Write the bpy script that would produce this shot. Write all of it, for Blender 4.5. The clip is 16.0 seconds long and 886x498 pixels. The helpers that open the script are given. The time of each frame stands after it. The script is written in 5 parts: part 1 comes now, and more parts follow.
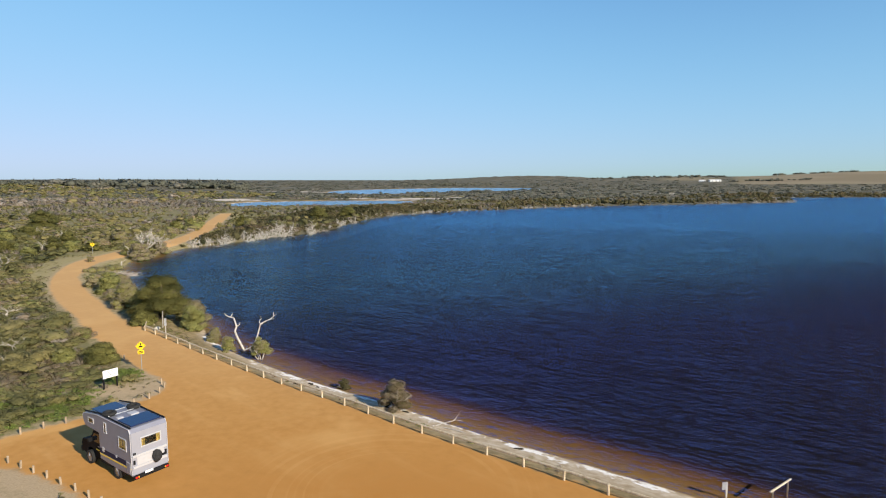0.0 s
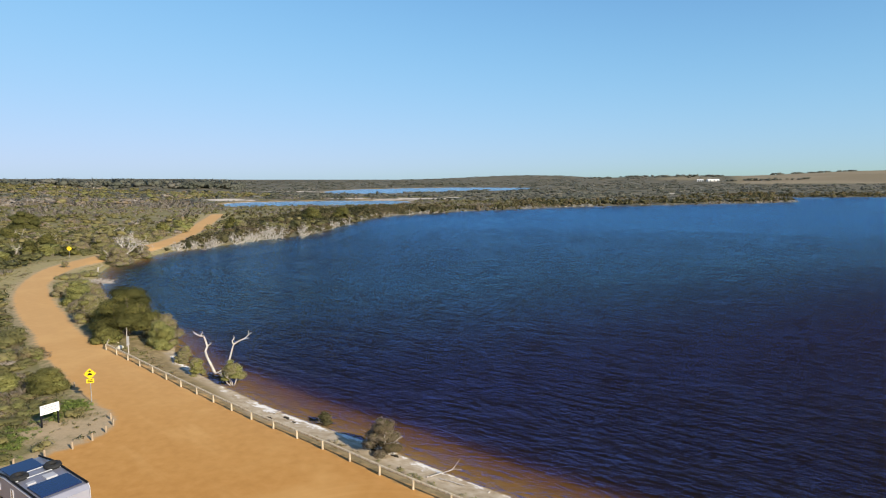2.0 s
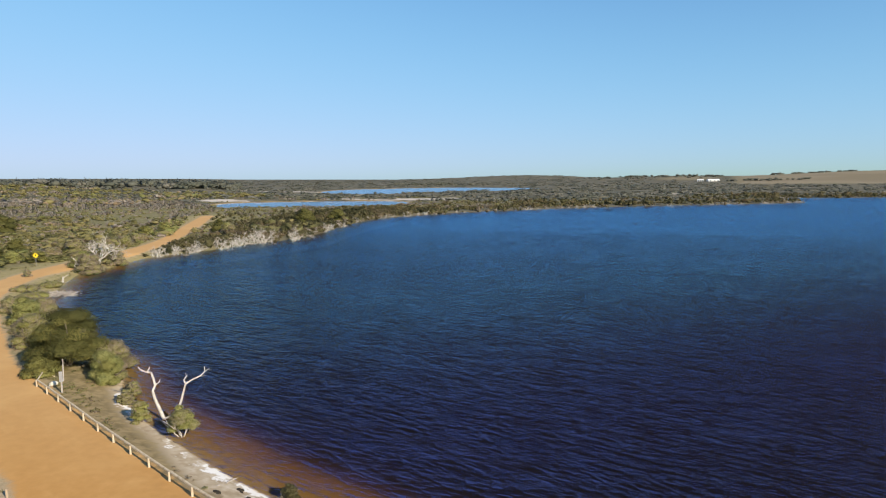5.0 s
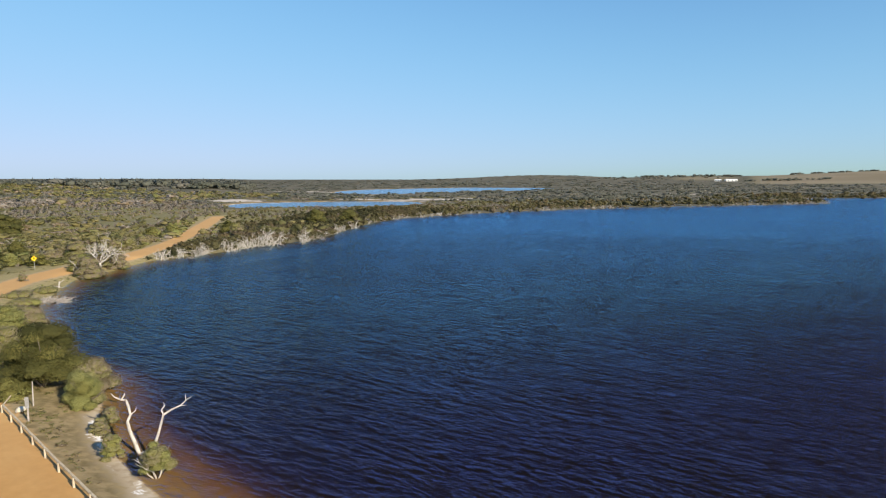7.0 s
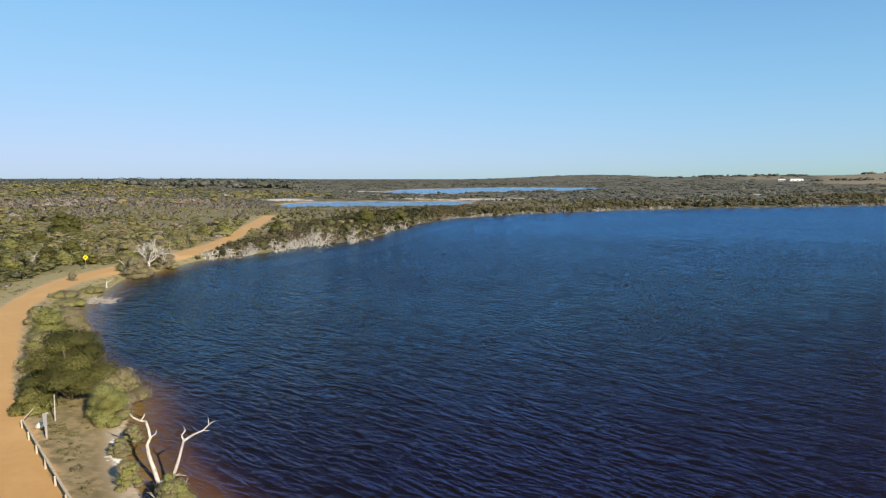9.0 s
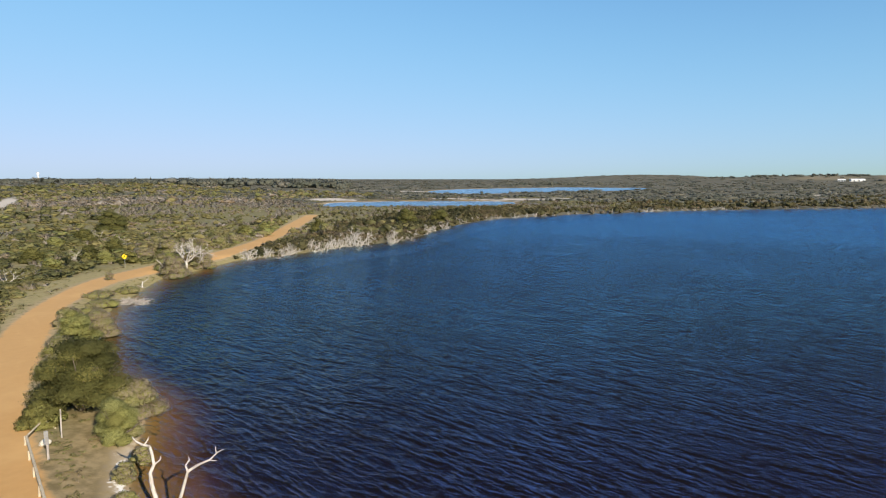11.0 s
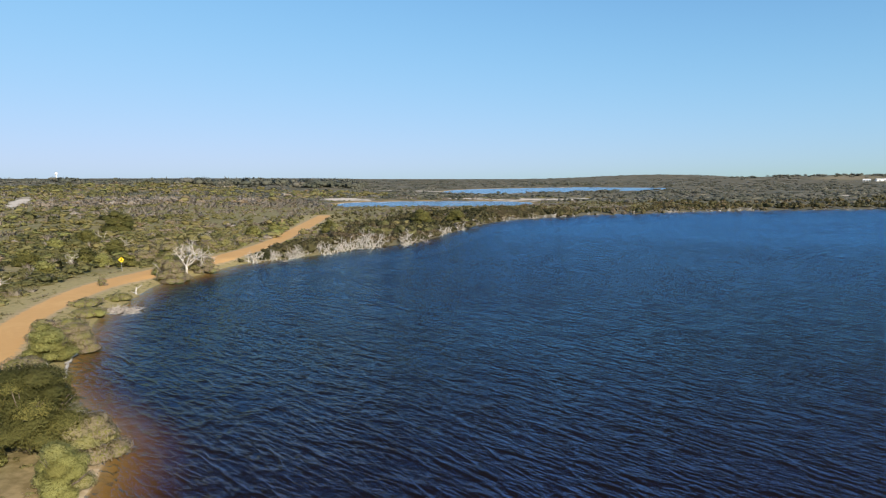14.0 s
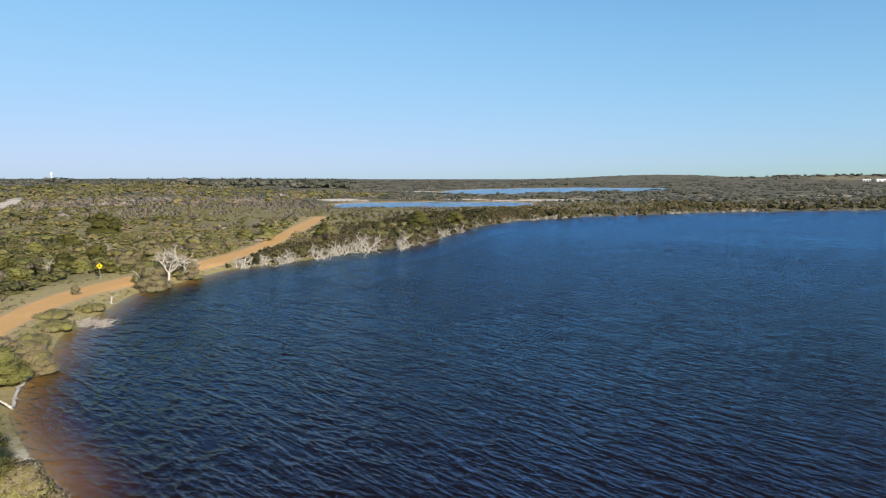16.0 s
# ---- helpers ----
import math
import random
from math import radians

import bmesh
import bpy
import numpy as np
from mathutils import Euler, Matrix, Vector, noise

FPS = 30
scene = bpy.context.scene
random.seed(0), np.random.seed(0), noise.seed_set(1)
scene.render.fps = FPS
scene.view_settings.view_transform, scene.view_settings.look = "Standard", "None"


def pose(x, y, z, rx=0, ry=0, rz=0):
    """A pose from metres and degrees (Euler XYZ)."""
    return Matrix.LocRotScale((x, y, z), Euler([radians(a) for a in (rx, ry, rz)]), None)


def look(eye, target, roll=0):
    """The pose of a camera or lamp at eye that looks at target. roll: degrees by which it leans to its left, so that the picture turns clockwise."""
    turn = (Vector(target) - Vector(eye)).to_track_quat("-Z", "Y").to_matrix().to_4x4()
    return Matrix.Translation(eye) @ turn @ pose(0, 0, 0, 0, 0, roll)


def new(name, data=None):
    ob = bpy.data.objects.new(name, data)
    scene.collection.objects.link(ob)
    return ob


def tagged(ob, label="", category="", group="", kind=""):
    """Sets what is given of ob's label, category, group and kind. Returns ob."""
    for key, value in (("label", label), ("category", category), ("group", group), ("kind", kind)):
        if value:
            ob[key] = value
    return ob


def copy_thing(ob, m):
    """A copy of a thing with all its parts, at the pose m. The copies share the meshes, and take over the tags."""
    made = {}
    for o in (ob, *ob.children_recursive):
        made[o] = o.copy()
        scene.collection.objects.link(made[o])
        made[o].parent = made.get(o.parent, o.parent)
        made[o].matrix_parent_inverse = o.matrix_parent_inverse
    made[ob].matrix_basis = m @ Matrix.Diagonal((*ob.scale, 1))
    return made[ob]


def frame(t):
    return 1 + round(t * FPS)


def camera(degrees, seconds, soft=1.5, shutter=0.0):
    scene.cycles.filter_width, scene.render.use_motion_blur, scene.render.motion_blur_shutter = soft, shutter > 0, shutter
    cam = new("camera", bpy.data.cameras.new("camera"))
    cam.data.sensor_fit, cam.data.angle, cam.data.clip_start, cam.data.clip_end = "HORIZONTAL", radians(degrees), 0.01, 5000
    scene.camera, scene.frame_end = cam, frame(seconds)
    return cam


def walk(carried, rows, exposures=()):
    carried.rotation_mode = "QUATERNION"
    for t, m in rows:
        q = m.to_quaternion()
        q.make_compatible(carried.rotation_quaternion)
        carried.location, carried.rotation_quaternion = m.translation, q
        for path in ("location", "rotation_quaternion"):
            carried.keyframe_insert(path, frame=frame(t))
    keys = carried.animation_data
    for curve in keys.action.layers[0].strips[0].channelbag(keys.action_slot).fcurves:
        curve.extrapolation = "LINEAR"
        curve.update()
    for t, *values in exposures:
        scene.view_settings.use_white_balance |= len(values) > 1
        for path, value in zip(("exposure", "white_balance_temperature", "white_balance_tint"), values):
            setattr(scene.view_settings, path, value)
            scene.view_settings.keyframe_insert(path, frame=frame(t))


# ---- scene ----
# A lake shore from the air: gravel turning place, fence, camper, heath and open water.
cam = camera(72.3, 16.0, soft=1.1)
PATH = [
    (0, (1.02, -7.11, 17.55), (-2.527, 12.435, 15.228), 0.0),
    (0.5, (0.72, -5.28, 17.59), (-2.806, 14.267, 15.260), 0.0),
    (1, (0.42, -3.45, 17.63), (-3.088, 16.098, 15.296), 0.0),
    (1.5, (0.11, -1.63, 17.67), (-3.375, 17.927, 15.337), 0.0),
    (2, (-0.20, 0.20, 17.72), (-3.668, 19.757, 15.380), 0.0),
    (2.5, (-0.51, 2.03, 17.76), (-3.973, 21.588, 15.418), 0.0),
    (3, (-0.84, 3.84, 17.79), (-4.281, 23.406, 15.448), 0.0),
    (3.5, (-1.17, 5.62, 17.81), (-4.588, 25.189, 15.471), 0.0),
    (4, (-1.49, 7.35, 17.83), (-4.903, 26.912, 15.488), 0.0),
    (6.5, (-3.10, 15.60, 17.87), (-6.767, 35.122, 15.530), 0.0),
    (7, (-3.45, 17.16, 17.87), (-7.325, 36.637, 15.526), 0.0),
    (7.5, (-3.83, 18.63, 17.85), (-8.009, 38.049, 15.509), 0.0),
    (8, (-4.22, 20.05, 17.83), (-8.787, 39.380, 15.481), 0.0),
    (8.5, (-4.62, 21.43, 17.79), (-9.637, 40.643, 15.440), 0.0),
    (9, (-5.01, 22.76, 17.74), (-10.471, 41.860, 15.386), 0.0),
    (11.5, (-6.86, 29.26, 17.38), (-13.940, 47.815, 15.028), 0.0),
    (12, (-7.27, 30.51, 17.32), (-14.568, 48.982, 14.967), 0.0),
    (12.5, (-7.74, 31.73, 17.27), (-15.063, 50.193, 14.917), 0.0),
    (13, (-8.25, 32.97, 17.24), (-15.545, 51.438, 14.882), 0.0),
    (13.5, (-8.77, 34.26, 17.22), (-16.056, 52.736, 14.864), 0.0),
    (14, (-9.31, 35.63, 17.22), (-16.588, 54.108, 14.864), 0.0),
    (14.5, (-9.86, 37.08, 17.24), (-17.132, 55.556, 14.883), 0.0),
    (15, (-10.42, 38.59, 17.28), (-17.683, 57.069, 14.918), 0.0),
    (15.5, (-10.98, 40.14, 17.32), (-18.242, 58.623, 14.962), 0.0),
    (16, (-11.56, 41.70, 17.36), (-18.805, 60.193, 15.009), 0.0),
]
walk(cam, [(t, look(eye, target, roll)) for t, eye, target, roll in PATH], [(0, 0.0), (16, 0.0)])

# ---------------------------------------------------------------- world and sun
SUN_ELEVATION, SUN_AZIMUTH = radians(27), radians(124)  # azimuth from +y towards +x
world = bpy.data.worlds.new("sky")
scene.world = world
world.use_nodes = True
wn = world.node_tree
sky = wn.nodes.new("ShaderNodeTexSky")
sky.sky_type = "NISHITA"
sky.sun_disc = False
sky.sun_elevation, sky.sun_rotation = SUN_ELEVATION, SUN_AZIMUTH
sky.altitude, sky.air_density, sky.dust_density, sky.ozone_density = 0, 1.0, 0.3, 1.0
split, join = wn.nodes.new("ShaderNodeSeparateColor"), wn.nodes.new("ShaderNodeCombineColor")
wn.links.new(sky.outputs[0], split.inputs[0])


def sky_math(how, a, b):
    n = wn.nodes.new("ShaderNodeMath")
    n.operation = how
    for socket, v in zip(n.inputs, (a, b)):
        if isinstance(v, float):
            socket.default_value = v
        else:
            wn.links.new(v, socket)
    return n.outputs[0]


for k, (gain, power, n, knee) in enumerate(((5.5, 0.45, 2.0, 0.12), (7.15, 0.12, 2.5, 0.215), (10.2, 0.12, 3.0, 0.27))):  # tone curve and gain on the sky: pale at the horizon, deep blue overhead
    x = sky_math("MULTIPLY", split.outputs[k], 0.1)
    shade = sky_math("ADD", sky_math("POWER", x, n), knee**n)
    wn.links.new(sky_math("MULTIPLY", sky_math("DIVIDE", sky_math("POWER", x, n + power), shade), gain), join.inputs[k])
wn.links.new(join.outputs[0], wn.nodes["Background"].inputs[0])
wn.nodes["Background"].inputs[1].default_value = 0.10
sun_data = bpy.data.lights.new("sun", "SUN")
sun_data.energy, sun_data.angle, sun_data.color = 7.2, radians(0.53), (1.0, 0.88, 0.70)
sun = new("sun", sun_data)
sun_from = Vector((math.sin(SUN_AZIMUTH) * math.cos(SUN_ELEVATION), math.cos(SUN_AZIMUTH) * math.cos(SUN_ELEVATION), math.sin(SUN_ELEVATION)))
sun.matrix_world = look(sun_from * 100, (0, 0, 0))

WATER = -0.92
# bare pale sand (x, y, half length, half width, turn): flats beside the lagoons and blow-outs in the heath
SAND = ((-358, 268, 62, 4, -37.5), (-331, 428, 24, 9, 60), (-104, 497, 26, 20, 0), (-55, 522, 42, 8, 8), (-250, 440, 20, 16, 0), (116, 692, 44, 11, 5), (-300, 722, 58, 14, 10), (-215, 640, 42, 10, 20), (-160, 489, 42, 6, 0))
rng = np.random.default_rng(7)


# ---------------------------------------------------------------- materials
def material(name):
    m = bpy.data.materials.new(name)
    m.use_nodes = True
    return m, m.node_tree, m.node_tree.nodes["Principled BSDF"]


def node(tree, kind, **values):
    n = tree.nodes.new(kind)
    for k, v in values.items():
        n.inputs[k.replace("_", " ")].default_value = v
    return n


def ramp(tree, fac, stops):
    n = tree.nodes.new("ShaderNodeValToRGB")
    e = n.color_ramp.elements
    while len(e) < len(stops):
        e.new(0.5)
    for item, (p, c) in zip(e, stops):
        item.position, item.color = p, (*c, 1) if len(c) == 3 else c
    tree.links.new(fac, n.inputs[0])
    return n.outputs[0]


def mix(tree, fac, a, b, how="MIX"):
    n = tree.nodes.new("ShaderNodeMix")
    n.data_type, n.blend_type = "RGBA", how
    for socket, v in ((n.inputs[0], fac), (n.inputs[6], a), (n.inputs[7], b)):
        if isinstance(v, (int, float)):
            socket.default_value = v
        elif isinstance(v, tuple):
            socket.default_value = (*v, 1)
        else:
            tree.links.new(v, socket)
    return n.outputs[2]


def sums(tree, how, a, b=0.0, c=None):
    n = tree.nodes.new("ShaderNodeMath")
    n.operation = how
    for socket, v in zip(n.inputs, (a, b, c)):
        if isinstance(v, (int, float)):
            socket.default_value = v
        elif v is not None:
            tree.links.new(v, socket)
    return n.outputs[0]


def span(tree, v, a, b):
    """v carried smoothly from 0 at a to 1 at b."""
    n = tree.nodes.new("ShaderNodeMapRange")
    n.interpolation_type = "SMOOTHSTEP"
    n.inputs[1].default_value, n.inputs[2].default_value = a, b
    tree.links.new(v, n.inputs[0])
    return n.outputs[0]


def noise_at(tree, scale, detail=4.0, rough=0.55, stretch=(1, 1, 1), turn=0.0, coords=None):
    geo = tree.nodes.new("ShaderNodeNewGeometry")
    place = node(tree, "ShaderNodeMapping", Scale=stretch, Rotation=(0, 0, turn))
    place.vector_type = "TEXTURE"
    tree.links.new(coords or geo.outputs["Position"], place.inputs[0])
    n = node(tree, "ShaderNodeTexNoise", Scale=scale, Detail=detail, Roughness=rough)
    tree.links.new(place.outputs[0], n.inputs["Vector"])
    return n.outputs[0]


def attribute(tree, name):
    n = tree.nodes.new("ShaderNodeAttribute")
    n.attribute_name = name
    return n.outputs["Fac"]


def bump(tree, shader, height, distance, strength=1.0):
    n = node(tree, "ShaderNodeBump", Strength=strength, Distance=distance)
    tree.links.new(height, n.inputs["Height"])
    tree.links.new(n.outputs[0], shader.inputs["Normal"])
    return n


def plain(name, colour, rough=0.6, metal=0.0, vary=0.25, scale=6.0, relief=0.0, gloss=0.35):
    """A surface of one paint or stuff with mottling at two scales."""
    m, t, p = material(name)
    a = noise_at(t, scale, 5)
    b = noise_at(t, scale * 0.13, 3)
    dark = tuple(c * (1 - vary) for c in colour)
    lite = tuple(min(1, c * (1 + vary)) for c in colour)
    c = mix(t, span(t, a, 0.3, 0.7), dark, lite)
    c = mix(t, sums(t, "MULTIPLY", span(t, b, 0.35, 0.7), 0.5), c, colour)
    t.links.new(c, p.inputs["Base Color"])
    p.inputs["Roughness"].default_value, p.inputs["Metallic"].default_value = rough, metal
    p.inputs["Specular IOR Level"].default_value = gloss
    if relief:
        bump(t, p, a, relief)
    return m


def terrain_material():
    m, t, p = material("sandy_ground")
    road, shore = attribute(t, "road"), attribute(t, "shore")
    verge, depth, beach = attribute(t, "verge"), attribute(t, "depth"), attribute(t, "beach")
    worn = attribute(t, "worn")
    bush, farm = attribute(t, "bush"), attribute(t, "farm")
    fine, mid, big = noise_at(t, 9, 5), noise_at(t, 1.3, 5), noise_at(t, 0.12, 4)
    grain = noise_at(t, 40, 3)
    # dry heath soil with low grass and litter
    soil = ramp(t, mid, [(0.25, (0.115, 0.105, 0.050)), (0.42, (0.175, 0.155, 0.075)), (0.55, (0.22, 0.190, 0.10)), (0.72, (0.29, 0.245, 0.16))])
    soil = mix(t, span(t, big, 0.42, 0.62), soil, ramp(t, fine, [(0.3, (0.12, 0.115, 0.045)), (0.7, (0.23, 0.205, 0.09))]))
    # pale grey sand beside the road
    pale = ramp(t, fine, [(0.3, (0.33, 0.245, 0.145)), (0.7, (0.46, 0.355, 0.225))])
    edge = sums(t, "ADD", verge, sums(t, "MULTIPLY", sums(t, "SUBTRACT", mid, 0.5), 2.2))
    straw = ramp(t, fine, [(0.3, (0.255, 0.215, 0.095)), (0.7, (0.37, 0.31, 0.155))])
    soil = mix(t, sums(t, "MULTIPLY", attribute(t, "grass"), span(t, mid, 0.25, 0.5)), soil, straw)
    ground = mix(t, span(t, edge, 0.2, 1.6), soil, pale)
    # bushland, greyer with distance, and dry paddocks far off
    wild = noise_at(t, 0.018, 7, 0.65)
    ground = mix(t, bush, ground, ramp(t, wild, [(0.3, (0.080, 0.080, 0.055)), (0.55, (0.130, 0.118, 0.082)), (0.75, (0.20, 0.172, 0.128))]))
    field = noise_at(t, 0.004, 3, 0.5, stretch=(2.5, 1, 1))
    ground = mix(t, farm, ground, ramp(t, field, [(0.35, (0.20, 0.165, 0.105)), (0.5, (0.25, 0.205, 0.135)), (0.62, (0.17, 0.16, 0.09)), (0.75, (0.27, 0.225, 0.155))]))
    bare = None
    for px, py, rx, ry, turned in SAND:
        flat = node(t, "ShaderNodeMapping", Location=(px, py, 0), Rotation=(0, 0, radians(turned)), Scale=(rx, ry, 1000))
        flat.vector_type = "TEXTURE"
        t.links.new(t.nodes.new("ShaderNodeNewGeometry").outputs["Position"], flat.inputs[0])
        far_by = t.nodes.new("ShaderNodeVectorMath")
        far_by.operation = "LENGTH"
        t.links.new(flat.outputs[0], far_by.inputs[0])
        bare = far_by.outputs["Value"] if bare is None else sums(t, "MINIMUM", bare, far_by.outputs["Value"])
    ground = mix(t, span(t, sums(t, "ADD", bare, sums(t, "MULTIPLY", sums(t, "SUBTRACT", big, 0.5), 3.2)), 1.15, 0.85), ground, ramp(t, mid, [(0.3, (0.46, 0.40, 0.33)), (0.7, (0.60, 0.54, 0.47))]))
    # beach: grey-white sand, weed and a bleached crust at the waterline
    sand = ramp(t, mid, [(0.3, (0.32, 0.245, 0.150)), (0.5, (0.44, 0.355, 0.245)), (0.7, (0.55, 0.47, 0.36))])
    dry = ramp(t, mid, [(0.35, (0.170, 0.130, 0.062)), (0.6, (0.30, 0.228, 0.120))])
    near = sums(t, "ADD", shore, sums(t, "MULTIPLY", sums(t, "SUBTRACT", mid, 0.5), 3.0))
    where = t.nodes.new("ShaderNodeSeparateXYZ")
    t.links.new(t.nodes.new("ShaderNodeNewGeometry").outputs["Position"], where.inputs[0])
    sand = mix(t, span(t, sums(t, "ADD", near, sums(t, "MULTIPLY", span(t, where.outputs[0], -22.0, -31.0), 1.4)), 1.9, 3.2), sand, dry)
    crust = sums(t, "MULTIPLY", span(t, noise_at(t, 0.55, 5, 0.62, stretch=(1.6, 1, 1), turn=radians(-30)), 0.47, 0.54), sums(t, "MULTIPLY", span(t, near, -0.1, 0.15), span(t, near, 1.0, 0.6)))
    sand = mix(t, crust, sand, (0.80, 0.77, 0.72))
    ground = mix(t, sums(t, "MULTIPLY", beach, span(t, near, 6.2, 4.4)), ground, sand)
    # orange gravel, with paler wheel lines
    tracks = noise_at(t, 0.32, 4, 0.6, stretch=(3.0, 0.7, 1), turn=radians(-32))
    gravel = ramp(t, mid, [(0.25, (0.410, 0.204, 0.055)), (0.5, (0.460, 0.236, 0.066)), (0.75, (0.510, 0.268, 0.083))])
    gravel = mix(t, sums(t, "MULTIPLY", span(t, tracks, 0.5, 0.8), 0.32), gravel, (0.70, 0.43, 0.17))
    gravel = mix(t, sums(t, "MULTIPLY", span(t, big, 0.5, 0.7), 0.5), gravel, (0.66, 0.40, 0.15))
    gravel = mix(t, sums(t, "MULTIPLY", worn, sums(t, "ADD", 0.35, sums(t, "MULTIPLY", mid, 0.9))), gravel, (0.41, 0.18, 0.038))
    turn = t.nodes.new("ShaderNodeVectorMath")
    turn.operation, turn.inputs[1].default_value = "DISTANCE", (-8.0, 24.5, 0)
    t.links.new(t.nodes.new("ShaderNodeNewGeometry").outputs["Position"], turn.inputs[0])
    wheel_line = node(t, "ShaderNodeTexNoise", Scale=2.1, Detail=3.0)
    wheel_line.noise_dimensions = "1D"
    t.links.new(turn.outputs["Value"], wheel_line.inputs["W"])
    ring = sums(t, "MULTIPLY", span(t, turn.outputs["Value"], 3.0, 5.0), span(t, turn.outputs["Value"], 10.0, 7.0))
    ring = sums(t, "MULTIPLY", sums(t, "MULTIPLY", ring, span(t, big, 0.4, 0.6)), span(t, wheel_line.outputs[0], 0.5, 0.62))
    gravel = mix(t, sums(t, "MULTIPLY", ring, 0.14), gravel, (0.66, 0.38, 0.14))
    gravel = mix(t, sums(t, "MULTIPLY", span(t, grain, 0.55, 0.75), 0.3), gravel, (0.36, 0.19, 0.07))
    gravel = mix(t, sums(t, "MULTIPLY", span(t, where.outputs[1], 28.0, 62.0), 0.62), gravel, (0.56, 0.36, 0.165))  # older, paler gravel along the road
    side = sums(t, "ADD", road, sums(t, "MULTIPLY", sums(t, "SUBTRACT", mid, 0.5), 1.4))
    ground = mix(t, span(t, side, -0.35, 0.35), ground, gravel)
    # the lake bed: amber sand, darkened with depth for light the water takes up
    depth_dim = sums(t, "ADD", depth, sums(t, "MULTIPLY", sums(t, "SUBTRACT", mid, 0.5), 0.10))
    bed = ramp(t, depth_dim, [(0.0, (0.26, 0.205, 0.125)), (0.08, (0.23, 0.150, 0.055)), (0.18, (0.13, 0.070, 0.021)), (0.32, (0.036, 0.017, 0.010)), (0.55, (0.010, 0.006, 0.008)), (1.0, (0.004, 0.0035, 0.009))])
    outer = span(t, sums(t, "SUBTRACT", where.outputs[1], sums(t, "MULTIPLY", where.outputs[0], 0.3)), 75.0, 190.0)
    bed = mix(t, sums(t, "MULTIPLY", span(t, depth, 0.6, 1.0), outer), bed, (0.008, 0.019, 0.066))  # bed tinted blue over the deep middle, to brighten the water there
    bed = mix(t, sums(t, "MULTIPLY", span(t, where.outputs[1], 128.0, 165.0), span(t, depth, 0.6, 0.3)), bed, (0.040, 0.028, 0.018))  # bed darkened under the far bank, its shadow line put into the colour
    ground = mix(t, span(t, shore, 0.15, -0.05), ground, bed)
    t.links.new(ground, p.inputs["Base Color"])
    p.inputs["Roughness"].default_value = 0.92
    p.inputs["Specular IOR Level"].default_value = 0.15
    rough = bump(t, p, sums(t, "ADD", fine, sums(t, "MULTIPLY", mid, 2.0)), 0.03, 0.5)
    t.links.new(sums(t, "SUBTRACT", 0.5, sums(t, "MULTIPLY", span(t, side, -0.35, 0.35), 0.38)), rough.inputs["Strength"])
    return m


